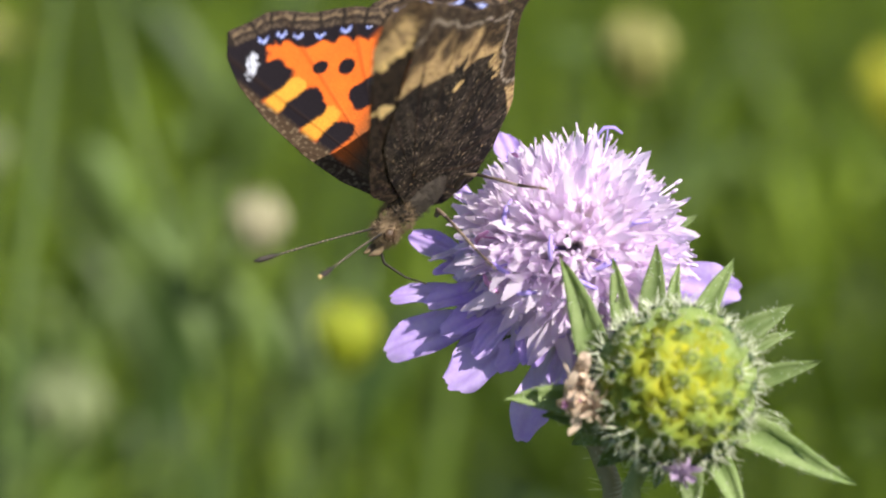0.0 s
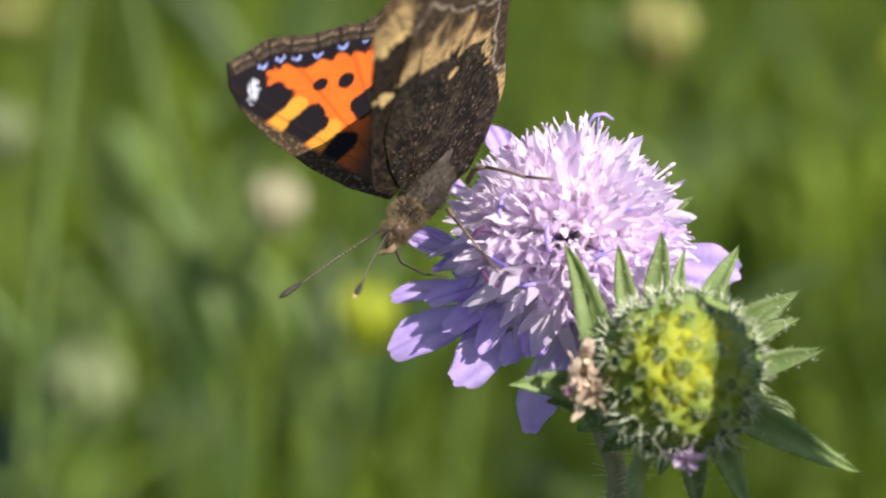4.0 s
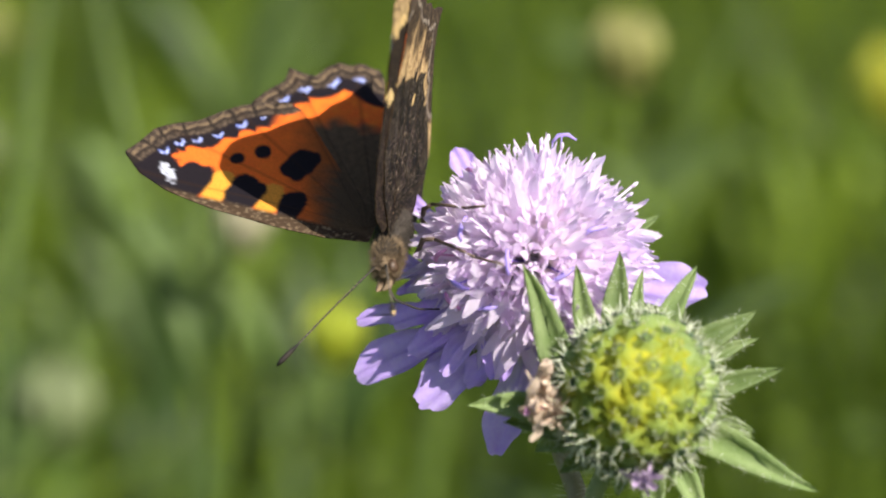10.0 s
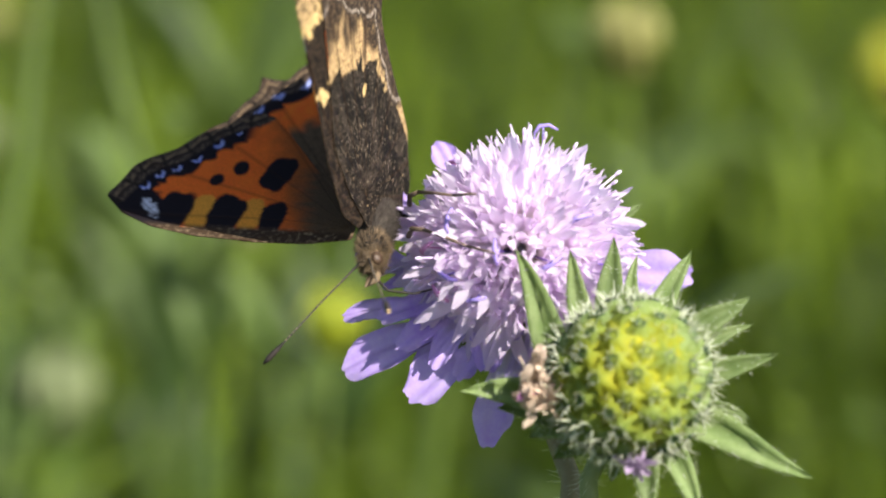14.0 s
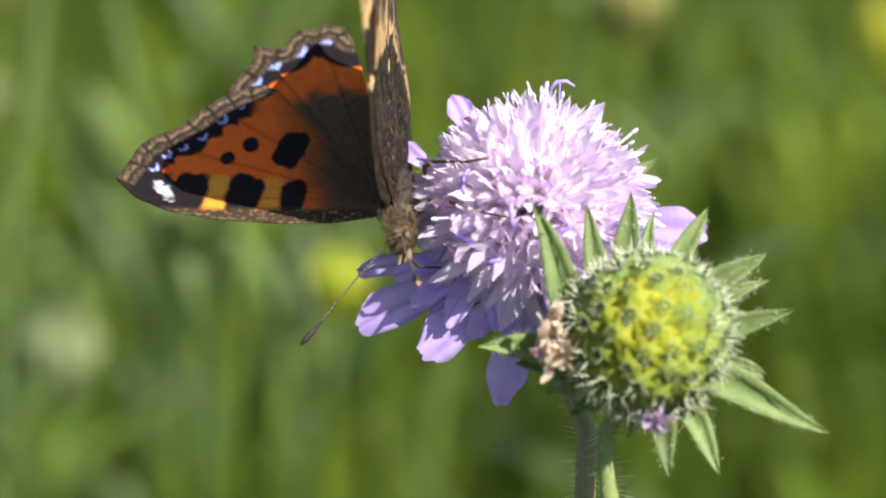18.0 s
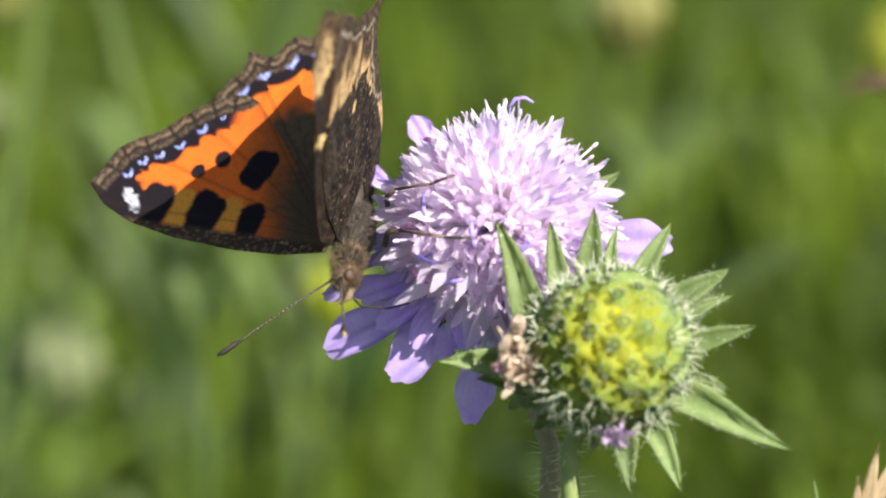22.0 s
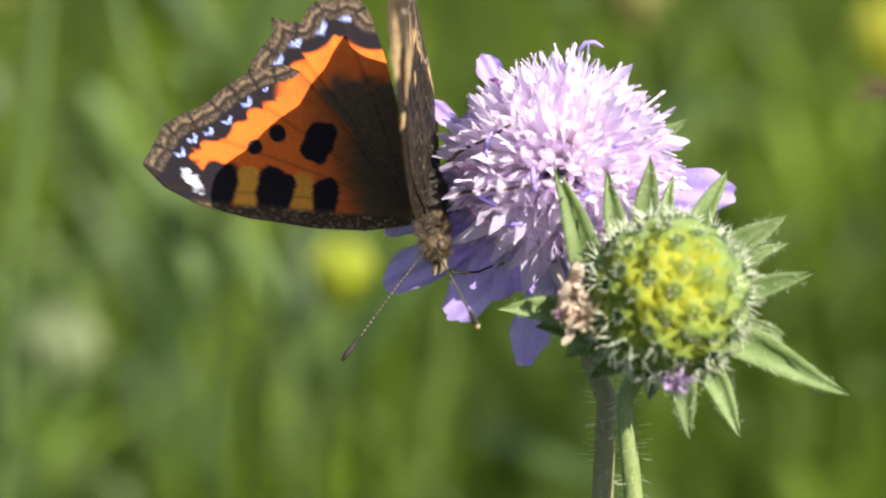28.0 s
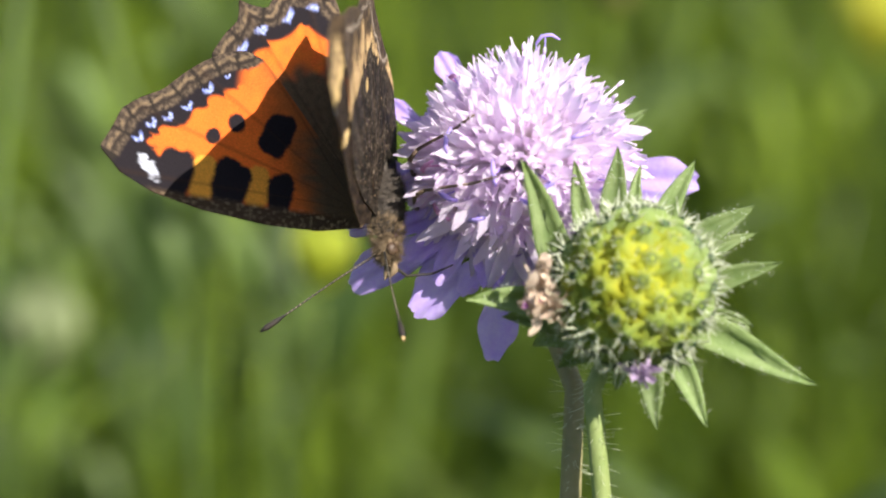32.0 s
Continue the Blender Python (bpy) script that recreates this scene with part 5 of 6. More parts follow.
def dry_spike():
    """A papery straw spikelet with a green awn beside it, on a thin bent stalk; its space starts at the awn's tip."""
    rnd = random.Random(15)
    ob = thing("dry_grass", pose(0.06, -0.01, 0.48), "straw-coloured papery grass spikelet on a thin stalk", "grass spikelet")
    bm = bmesh.new()
    tube(bm, [(0.004, 0, -0.006), (0.006, 0, -0.014), (0.012, 0, -0.05), (0.02, 0.002, -0.2), (0.024, 0.004, -0.472)], [0.0006, 0.0005, 0.0005, 0.0008, 0.001], 6)
    part("stalk", bm, STEM, ob)
    bm = bmesh.new()
    tube(bm, [(0, 0, 0), (0.0003, 0, -0.002), (0.0016, 0, -0.0045), (0.004, 0, -0.0065)], [0.00005, 0.00022, 0.0003, 0.0003], 6)
    part("awn", bm, BRACT, ob, "green awn")
    for x0, x1, z1, w in ((0.0042, 0.0058, 0.0032, 0.0016), (0.0046, 0.0076, 0.0030, 0.0018), (0.0044, 0.0090, 0.0012, 0.0016), (0.0040, 0.0040, 0.0004, 0.0012)):
        bm = bmesh.new()
        lobe(bm, Vector((x0, rnd.uniform(-0.0004, 0.0004), -0.006)), (x1 - x0, 0, z1 + 0.006), (rnd.uniform(-0.3, 0.3), -1, 0), math.hypot(x1 - x0, z1 + 0.006), w, rnd.uniform(-0.05, 0.1), rnd, 0.00012, 8, 5, 0, 0.85)
        part("husk", bm, HUSK, ob)
    return ob


straw = dry_spike()


# ---- an unseen broad blade, added to sway between the sun and the seed head ----
def shade_blade():
    ob = thing("unseen_shade_leaf", pose(0.084, -0.058, 0), "unseen broad grass leaf added to cast shade on the seed head", "grass leaf")
    bm = bmesh.new()
    pts = bend((0.006, 0, 0), (0, 0, 0.541), (0.012, 0, 0), 40)
    sheet(bm, [[p + Vector((w * 0.0085 * min(1, ((40 - i) / 1.6) ** 0.6), abs(w) * 0.0012, 0)) for w in (-1, -0.5, 0, 0.5, 1)] for i, p in enumerate(pts)], 0.0003)
    part("blade", bm, BLADES, ob)
    return ob


sway = shade_blade()


# ---- what moves ----
def motions():
    walk(flower_head, [
    (0, pose(0.00374, -0.01258, 0.49671, 30.24, 4.45, 1.07)), (0.5, pose(0.00392, -0.01260, 0.49662, 30.33, 4.34, 1.06)),
    (1, pose(0.00415, -0.01258, 0.49671, 30.23, 3.93, 1.56)), (1.5, pose(0.00401, -0.01259, 0.49665, 30.15, 2.25, 1.55)),
    (2, pose(0.00394, -0.01260, 0.49648, 29.67, 1.59, 2.27)), (2.5, pose(0.00359, -0.01259, 0.49668, 30.25, 1.79, 1.80)),
    (3, pose(0.00372, -0.01263, 0.49641, 30.04, 2.24, 1.83)), (3.5, pose(0.00349, -0.01260, 0.49646, 29.66, 2.10, 2.06)),
    (4, pose(0.00318, -0.01264, 0.49636, 29.99, 1.23, 2.26)), (4.5, pose(0.00315, -0.01262, 0.49654, 30.23, 1.79, 2.06)),
    (6.5, pose(0.00345, -0.01266, 0.49644, 30.58, 0.89, 1.99)), (7, pose(0.00371, -0.01264, 0.49640, 30.18, 0.63, 1.89)),
    (7.5, pose(0.00357, -0.01267, 0.49643, 30.74, 1.00, 1.81)), (8, pose(0.00359, -0.01266, 0.49664, 31.42, 2.01, 1.71)),
    (8.5, pose(0.00376, -0.01269, 0.49663, 31.87, 1.99, 1.21)), (9, pose(0.00381, -0.01269, 0.49656, 31.79, 1.46, 0.91)),
    (9.5, pose(0.00384, -0.01269, 0.49643, 31.16, 0.79, 1.49)), (10, pose(0.00382, -0.01267, 0.49632, 30.55, 0.04, 0.67)),
    (10.5, pose(0.00388, -0.01268, 0.49628, 30.54, -0.10, 0.87)), (11, pose(0.00366, -0.01269, 0.49608, 29.94, -1.86, 1.16)),
    (11.5, pose(0.00350, -0.01273, 0.49584, 29.71, -2.48, 1.54)), (12, pose(0.00325, -0.01269, 0.49585, 28.96, -2.53, 1.94)),
    (12.5, pose(0.00294, -0.01276, 0.49571, 29.58, -1.46, 1.87)), (13, pose(0.00284, -0.01279, 0.49556, 29.60, -2.25, 1.60)),
    (13.5, pose(0.00291, -0.01275, 0.49566, 29.26, -1.66, 2.44)), (15.5, pose(0.00338, -0.01283, 0.49583, 31.22, -0.86, 2.58)),
    (16, pose(0.00350, -0.01286, 0.49564, 30.92, -1.66, 2.76)), (16.5, pose(0.00337, -0.01286, 0.49566, 31.03, -1.95, 2.55)),
    (17, pose(0.00306, -0.01291, 0.49545, 31.19, -2.70, 2.23)), (17.5, pose(0.00293, -0.01287, 0.49566, 31.27, -2.09, 2.22)),
    (18, pose(0.00286, -0.01290, 0.49588, 32.69, -0.69, 2.54)), (18.5, pose(0.00311, -0.01286, 0.49590, 32.03, -0.76, 2.35)),
    (19, pose(0.00328, -0.01288, 0.49574, 31.81, -2.46, 2.50)), (19.5, pose(0.00293, -0.01286, 0.49583, 31.65, -1.95, 2.88)),
    (20, pose(0.00302, -0.01288, 0.49579, 31.85, -1.80, 3.03)), (20.5, pose(0.00319, -0.01289, 0.49610, 33.34, -0.50, 2.93)),
    (21, pose(0.00304, -0.01295, 0.49569, 32.81, -2.29, 3.07)), (21.5, pose(0.00296, -0.01293, 0.49569, 32.37, -3.03, 2.92)),
    (22, pose(0.00280, -0.01296, 0.49566, 32.94, -2.86, 2.94)), (22.5, pose(0.00268, -0.01297, 0.49583, 33.90, -1.87, 2.38)),
    (23, pose(0.00275, -0.01294, 0.49568, 32.57, -2.44, 2.76)), (23.5, pose(0.00298, -0.01293, 0.49586, 33.12, -2.55, 2.55)),
    (24, pose(0.00290, -0.01295, 0.49569, 32.84, -4.15, 2.31)), (24.5, pose(0.00284, -0.01292, 0.49578, 32.83, -3.70, 1.95)),
    (25, pose(0.00307, -0.01292, 0.49615, 34.33, -1.89, 1.60)), (25.5, pose(0.00325, -0.01293, 0.49625, 35.06, -1.44, 1.15)),
    (27.5, pose(0.00356, -0.01291, 0.49629, 35.06, -1.24, -0.43)), (28, pose(0.00375, -0.01288, 0.49651, 35.46, -0.73, -0.67)),
    (28.5, pose(0.00380, -0.01289, 0.49646, 35.72, -1.71, -1.26)), (29, pose(0.00381, -0.01287, 0.49619, 34.03, -2.85, -0.53)),
    (29.5, pose(0.00365, -0.01288, 0.49640, 35.02, -1.94, -0.34)), (30, pose(0.00368, -0.01288, 0.49627, 34.42, -2.34, -0.42)),
    (30.5, pose(0.00362, -0.01289, 0.49637, 35.14, -2.12, -0.67)), (31, pose(0.00343, -0.01291, 0.49607, 34.30, -3.12, -0.19)),
    (31.5, pose(0.00342, -0.01295, 0.49602, 34.85, -2.79, -0.47)), (32, pose(0.00328, -0.01293, 0.49599, 34.37, -2.91, -0.45)),
])
    walk(insect, [
    (0, pose(-0.00424, -0.00711, 0.50706, -19.88, 38.99, -153.75)), (1, pose(-0.00358, -0.00710, 0.50688, -17.26, 40.10, -152.27)),
    (1.5, pose(-0.00315, -0.00732, 0.50571, -8.58, 43.47, -144.86)), (2, pose(-0.00310, -0.00733, 0.50566, -4.87, 44.01, -143.91)),
    (2.5, pose(-0.00339, -0.00732, 0.50589, 0.57, 40.51, -143.94)), (3, pose(-0.00340, -0.00732, 0.50601, 3.60, 38.04, -146.25)),
    (4, pose(-0.00396, -0.00743, 0.50566, 6.24, 40.68, -147.11)), (4.5, pose(-0.00406, -0.00735, 0.50612, 5.31, 37.31, -148.93)),
    (6.5, pose(-0.00447, -0.00757, 0.50507, 14.35, 31.27, -139.25)), (7, pose(-0.00371, -0.00738, 0.50600, 8.66, 26.13, -129.73)),
    (8, pose(-0.00275, -0.00743, 0.50568, 14.87, 28.23, -118.64)), (9, pose(-0.00276, -0.00730, 0.50636, 14.56, 22.74, -120.77)),
    (9.5, pose(-0.00245, -0.00753, 0.50509, 16.43, 28.16, -114.74)), (10, pose(-0.00179, -0.00779, 0.50371, 16.10, 30.40, -108.72)),
    (10.5, pose(-0.00110, -0.00782, 0.50337, 23.79, 34.57, -101.67)), (11, pose(-0.00156, -0.00799, 0.50226, 28.62, 35.31, -100.13)),
    (12, pose(-0.00229, -0.00802, 0.50187, 33.88, 37.31, -102.49)), (13, pose(-0.00263, -0.00812, 0.50172, 31.88, 33.84, -103.33)),
    (13.5, pose(-0.00302, -0.00796, 0.50278, 32.93, 34.69, -107.58)), (15.5, pose(-0.00109, -0.00839, 0.50096, 39.01, 37.24, -95.43)),
    (16, pose(-0.00084, -0.00846, 0.50047, 42.24, 37.33, -92.08)), (17, pose(-0.00166, -0.00864, 0.49989, 41.96, 38.22, -93.14)),
    (17.5, pose(-0.00167, -0.00866, 0.50017, 37.56, 40.27, -94.13)), (18, pose(-0.00175, -0.00857, 0.50071, 33.13, 39.84, -97.29)),
    (19, pose(-0.00205, -0.00848, 0.50076, 27.32, 36.69, -100.84)), (20, pose(-0.00232, -0.00864, 0.50018, 25.03, 40.48, -104.30)),
    (21, pose(-0.00262, -0.00881, 0.49942, 25.84, 40.64, -105.54)), (22, pose(-0.00340, -0.00900, 0.49873, 29.20, 47.17, -113.43)),
    (23, pose(-0.00287, -0.00901, 0.49874, 34.00, 44.68, -108.99)), (24, pose(-0.00194, -0.00947, 0.49643, 41.85, 47.20, -92.74)),
    (24.5, pose(-0.00119, -0.00963, 0.49573, 44.03, 51.76, -86.88)), (25, pose(-0.00103, -0.00959, 0.49587, 37.55, 51.51, -90.85)),
    (25.5, pose(-0.00091, -0.00951, 0.49611, 38.68, 50.25, -93.34)), (27.5, pose(-0.00084, -0.00946, 0.49620, 34.70, 55.01, -95.80)),
    (28, pose(-0.00048, -0.00937, 0.49662, 34.20, 52.13, -93.96)), (28.5, pose(-0.00080, -0.00940, 0.49624, 33.62, 49.62, -94.73)),
    (29, pose(-0.00080, -0.00943, 0.49575, 31.67, 52.55, -95.01)), (30, pose(-0.00118, -0.00931, 0.49611, 30.93, 51.92, -96.23)),
    (31, pose(-0.00200, -0.00939, 0.49581, 31.57, 50.67, -102.12)), (31.5, pose(-0.00137, -0.00955, 0.49529, 39.37, 54.54, -97.04)),
    (32, pose(-0.00202, -0.00955, 0.49537, 37.01, 56.72, -100.77)),
])
    right = [
    (0, pose(0, 0, 0, 74.0)), (1, pose(0, 0, 0, 72.4)),
    (1.5, pose(0, 0, 0, 69.8)), (2, pose(0, 0, 0, 67.4)),
    (2.5, pose(0, 0, 0, 63.9)), (3, pose(0, 0, 0, 60.9)),
    (4, pose(0, 0, 0, 58.6)), (4.5, pose(0, 0, 0, 58.2)),
    (6.5, pose(0, 0, 0, 63.1)), (7, pose(0, 0, 0, 60.8)),
    (8, pose(0, 0, 0, 57.0)), (9, pose(0, 0, 0, 62.8)),
    (9.5, pose(0, 0, 0, 60.8)), (10, pose(0, 0, 0, 58.9)),
    (10.5, pose(0, 0, 0, 59.7)), (11, pose(0, 0, 0, 61.2)),
    (12, pose(0, 0, 0, 56.0)), (13, pose(0, 0, 0, 58.2)),
    (13.5, pose(0, 0, 0, 56.9)), (15.5, pose(0, 0, 0, 46.0)),
    (16, pose(0, 0, 0, 44.0)), (17, pose(0, 0, 0, 52.1)),
    (17.5, pose(0, 0, 0, 53.4)), (18, pose(0, 0, 0, 55.8)),
    (19, pose(0, 0, 0, 59.3)), (20, pose(0, 0, 0, 61.2)),
    (21, pose(0, 0, 0, 50.5)), (22, pose(0, 0, 0, 53.3)),
    (23, pose(0, 0, 0, 47.1)), (24, pose(0, 0, 0, 38.7)),
    (24.5, pose(0, 0, 0, 40.2)), (25, pose(0, 0, 0, 41.2)),
    (25.5, pose(0, 0, 0, 42.7)), (27.5, pose(0, 0, 0, 43.8)),
    (28, pose(0, 0, 0, 43.9)), (28.5, pose(0, 0, 0, 46.9)),
    (29, pose(0, 0, 0, 49.6)), (30, pose(0, 0, 0, 46.6)),
    (31, pose(0, 0, 0, 39.8)), (31.5, pose(0, 0, 0, 36.0)),
    (32, pose(0, 0, 0, 30.8)),
]
    left = [
    (0, pose(0, 0.00210, 0.00155, -19.3)), (1, pose(0, 0.00210, 0.00155, -23.9)),
    (1.5, pose(0, 0.00210, 0.00155, -24.8)), (2, pose(0, 0.00210, 0.00155, -29.8)),
    (2.5, pose(0, 0.00210, 0.00155, -29.2)), (3, pose(0, 0.00210, 0.00155, -37.5)),
    (4, pose(0, 0.00210, 0.00155, -40.8)), (4.5, pose(0, 0.00210, 0.00155, -39.4)),
    (6.5, pose(0, 0.00210, 0.00155, -40.4)), (7, pose(0, 0.00210, 0.00155, -45.0)),
    (8, pose(0, 0.00210, 0.00155, -36.6)), (9, pose(0, 0.00210, 0.00155, -48.5)),
    (9.5, pose(0, 0.00210, 0.00155, -35.6)), (10, pose(0, 0.00210, 0.00155, -25.9)),
    (10.5, pose(0, 0.00210, 0.00155, -27.4)), (11, pose(0, 0.00210, 0.00155, -29.9)),
    (12, pose(0, 0.00210, 0.00155, -32.3)), (13, pose(0, 0.00210, 0.00155, -30.8)),
    (13.5, pose(0, 0.00210, 0.00155, -29.0)), (15.5, pose(0, 0.00210, 0.00155, -27.9)),
    (16, pose(0, 0.00210, 0.00155, -28.9)), (17, pose(0, 0.00210, 0.00155, -35.1)),
    (17.5, pose(0, 0.00210, 0.00155, -32.0)), (18, pose(0, 0.00210, 0.00155, -31.1)),
    (19, pose(0, 0.00210, 0.00155, -27.3)), (20, pose(0, 0.00210, 0.00155, -32.2)),
    (21, pose(0, 0.00210, 0.00155, -26.9)), (22, pose(0, 0.00210, 0.00155, -42.0)),
    (23, pose(0, 0.00210, 0.00155, -42.0)), (24, pose(0, 0.00210, 0.00155, -31.2)),
    (24.5, pose(0, 0.00210, 0.00155, -29.3)), (25, pose(0, 0.00210, 0.00155, -29.0)),
    (25.5, pose(0, 0.00210, 0.00155, -27.9)), (27.5, pose(0, 0.00210, 0.00155, -28.4)),
    (28, pose(0, 0.00210, 0.00155, -29.8)), (28.5, pose(0, 0.00210, 0.00155, -27.5)),
    (29, pose(0, 0.00210, 0.00155, -26.4)), (30, pose(0, 0.00210, 0.00155, -24.8)),
    (31, pose(0, 0.00210, 0.00155, -31.8)), (31.5, pose(0, 0.00210, 0.00155, -33.1)),
    (32, pose(0, 0.00210, 0.00155, -36.9)),
]
    walk(wings["fore_right"], right)
    walk(wings["hind_right"], right)
    walk(wings["fore_left"], left)
    walk(wings["hind_left"], left)
    walk(feelers["right"], [
    (0, pose(0.00190, 0.00080, -0.00090, -0.00, -31.83, -5.20)), (1, pose(0.00190, 0.00080, -0.00090, 0.00, -28.91, 0.45)),
    (1.5, pose(0.00190, 0.00080, -0.00090, -0.00, -22.51, -0.97)), (2, pose(0.00190, 0.00080, -0.00090, -0.00, -22.95, -1.03)),
    (2.5, pose(0.00190, 0.00080, -0.00090, 0.00, -20.24, 0.47)), (3, pose(0.00190, 0.00080, -0.00090, 0.00, -15.77, 4.75)),
    (4, pose(0.00190, 0.00080, -0.00090, 0.00, -17.46, 7.08)), (4.5, pose(0.00190, 0.00080, -0.00090, 0.00, -17.09, 6.58)),
    (6.5, pose(0.00190, 0.00080, -0.00090, -0.00, -9.19, -7.84)), (7, pose(0.00190, 0.00080, -0.00090, -0.00, 4.54, -37.59)),
    (8, pose(0.00190, 0.00080, -0.00090, -0.00, 8.96, -42.13)), (9, pose(0.00190, 0.00080, -0.00090, -0.00, 6.47, -45.89)),
    (9.5, pose(0.00190, 0.00080, -0.00090, -0.00, 3.48, -36.41)), (10, pose(0.00190, 0.00080, -0.00090, -0.00, 13.31, -47.68)),
    (10.5, pose(0.00190, 0.00080, -0.00090, -0.00, 7.11, -51.30)), (11, pose(0.00190, 0.00080, -0.00090, -0.00, 4.63, -51.47)),
    (12, pose(0.00190, 0.00080, -0.00090, -0.00, -1.61, -49.10)), (13, pose(0.00190, 0.00080, -0.00090, -0.00, 2.70, -49.18)),
    (13.5, pose(0.00190, 0.00080, -0.00090, -0.00, -1.99, -46.99)), (15.5, pose(0.00190, 0.00080, -0.00090, -0.00, 0.13, -50.04)),
    (16, pose(0.00190, 0.00080, -0.00090, -0.00, -3.37, -53.18)), (17, pose(0.00190, 0.00080, -0.00090, -0.00, -3.21, -51.02)),
    (17.5, pose(0.00190, 0.00080, -0.00090, -0.00, -7.65, -41.74)), (18, pose(0.00190, 0.00080, -0.00090, -0.00, -7.58, -38.04)),
    (19, pose(0.00190, 0.00080, -0.00090, -0.00, -9.58, -58.35)), (20, pose(0.00190, 0.00080, -0.00090, -0.00, -8.57, -52.64)),
    (21, pose(0.00190, 0.00080, -0.00090, -0.00, -12.83, -54.09)), (22, pose(0.00190, 0.00080, -0.00090, -0.00, -23.58, -33.19)),
    (23, pose(0.00190, 0.00080, -0.00090, -0.00, -20.35, -46.80)), (24, pose(0.00190, 0.00080, -0.00090, -0.00, -13.01, -33.93)),
    (24.5, pose(0.00190, 0.00080, -0.00090, -0.00, -17.88, -29.55)), (25, pose(0.00190, 0.00080, -0.00090, -0.00, -17.29, -30.05)),
    (25.5, pose(0.00190, 0.00080, -0.00090, -0.00, -16.99, -27.58)), (27.5, pose(0.00190, 0.00080, -0.00090, -0.00, -18.88, -24.82)),
    (28, pose(0.00190, 0.00080, -0.00090, -0.00, -11.70, -34.50)), (28.5, pose(0.00190, 0.00080, -0.00090, -0.00, -8.94, -32.38)),
    (29, pose(0.00190, 0.00080, -0.00090, -0.00, -14.32, -26.33)), (30, pose(0.00190, 0.00080, -0.00090, -0.00, -11.10, -45.58)),
    (31, pose(0.00190, 0.00080, -0.00090, -0.00, -21.45, -37.90)), (31.5, pose(0.00190, 0.00080, -0.00090, -0.00, -27.40, -23.65)),
    (32, pose(0.00190, 0.00080, -0.00090, -0.00, -29.90, -42.65)),
])
    walk(feelers["left"], [
    (0, pose(0.00190, 0.00200, -0.00090, 0.00, -35.34, 33.32)), (1, pose(0.00190, 0.00200, -0.00090, 0.00, -29.86, 34.31)),
    (1.5, pose(0.00190, 0.00200, -0.00090, 0.00, -25.13, 35.87)), (2, pose(0.00190, 0.00200, -0.00090, 0.00, -18.60, 40.93)),
    (2.5, pose(0.00190, 0.00200, -0.00090, 0.00, -13.04, 41.18)), (3, pose(0.00190, 0.00200, -0.00090, 0.00, -8.99, 42.90)),
    (4, pose(0.00190, 0.00200, -0.00090, 0.00, -10.11, 43.39)), (4.5, pose(0.00190, 0.00200, -0.00090, 0.00, -7.44, 46.75)),
    (6.5, pose(0.00190, 0.00200, -0.00090, 0.00, -1.80, 47.82)), (7, pose(0.00190, 0.00200, -0.00090, 0.00, -6.61, 40.47)),
    (8, pose(0.00190, 0.00200, -0.00090, 0.00, -9.54, 34.28)), (9, pose(0.00190, 0.00200, -0.00090, 0.00, -4.78, 35.83)),
    (9.5, pose(0.00190, 0.00200, -0.00090, 0.00, -9.97, 32.34)), (10, pose(0.00190, 0.00200, -0.00090, 0.00, -14.03, 27.97)),
    (10.5, pose(0.00190, 0.00200, -0.00090, 0.00, -16.92, 25.77)), (11, pose(0.00190, 0.00200, -0.00090, 0.00, -15.55, 26.41)),
    (12, pose(0.00190, 0.00200, -0.00090, 0.00, -11.37, 31.44)), (13, pose(0.00190, 0.00200, -0.00090, 0.00, -7.34, 30.82)),
    (13.5, pose(0.00190, 0.00200, -0.00090, 0.00, -4.54, 34.74)), (15.5, pose(0.00190, 0.00200, -0.00090, 0.00, -12.82, 28.45)),
    (16, pose(0.00190, 0.00200, -0.00090, 0.00, -14.31, 26.71)), (17, pose(0.00190, 0.00200, -0.00090, 0.00, -15.01, 28.48)),
    (17.5, pose(0.00190, 0.00200, -0.00090, 0.00, -17.98, 30.18)), (18, pose(0.00190, 0.00200, -0.00090, 0.00, -18.11, 31.41)),
    (19, pose(0.00190, 0.00200, -0.00090, 0.00, -17.37, 29.80)), (20, pose(0.00190, 0.00200, -0.00090, 0.00, -19.06, 32.69)),
    (21, pose(0.00190, 0.00200, -0.00090, 0.00, -17.50, 32.08)), (22, pose(0.00190, 0.00200, -0.00090, 0.00, -14.35, 40.88)),
    (23, pose(0.00190, 0.00200, -0.00090, 0.00, -12.93, 35.51)), (24, pose(0.00190, 0.00200, -0.00090, 0.00, -13.01, 29.95)),
    (24.5, pose(0.00190, 0.00200, -0.00090, 0.00, -14.01, 31.13)), (25, pose(0.00190, 0.00200, -0.00090, 0.00, -8.70, 32.59)),
    (25.5, pose(0.00190, 0.00200, -0.00090, 0.00, -5.54, 33.19)), (27.5, pose(0.00190, 0.00200, -0.00090, 0.00, -10.73, 36.62)),
    (28, pose(0.00190, 0.00200, -0.00090, 0.00, -10.73, 33.27)), (28.5, pose(0.00190, 0.00200, -0.00090, 0.00, -10.20, 29.97)),
    (29, pose(0.00190, 0.00200, -0.00090, 0.00, -14.55, 29.64)), (30, pose(0.00190, 0.00200, -0.00090, 0.00, -16.02, 26.68)),
    (31, pose(0.00190, 0.00200, -0.00090, 0.00, -10.72, 29.50)), (31.5, pose(0.00190, 0.00200, -0.00090, 0.00, -13.08, 30.34)),
    (32, pose(0.00190, 0.00200, -0.00090, 0.00, -12.98, 33.36)),
])
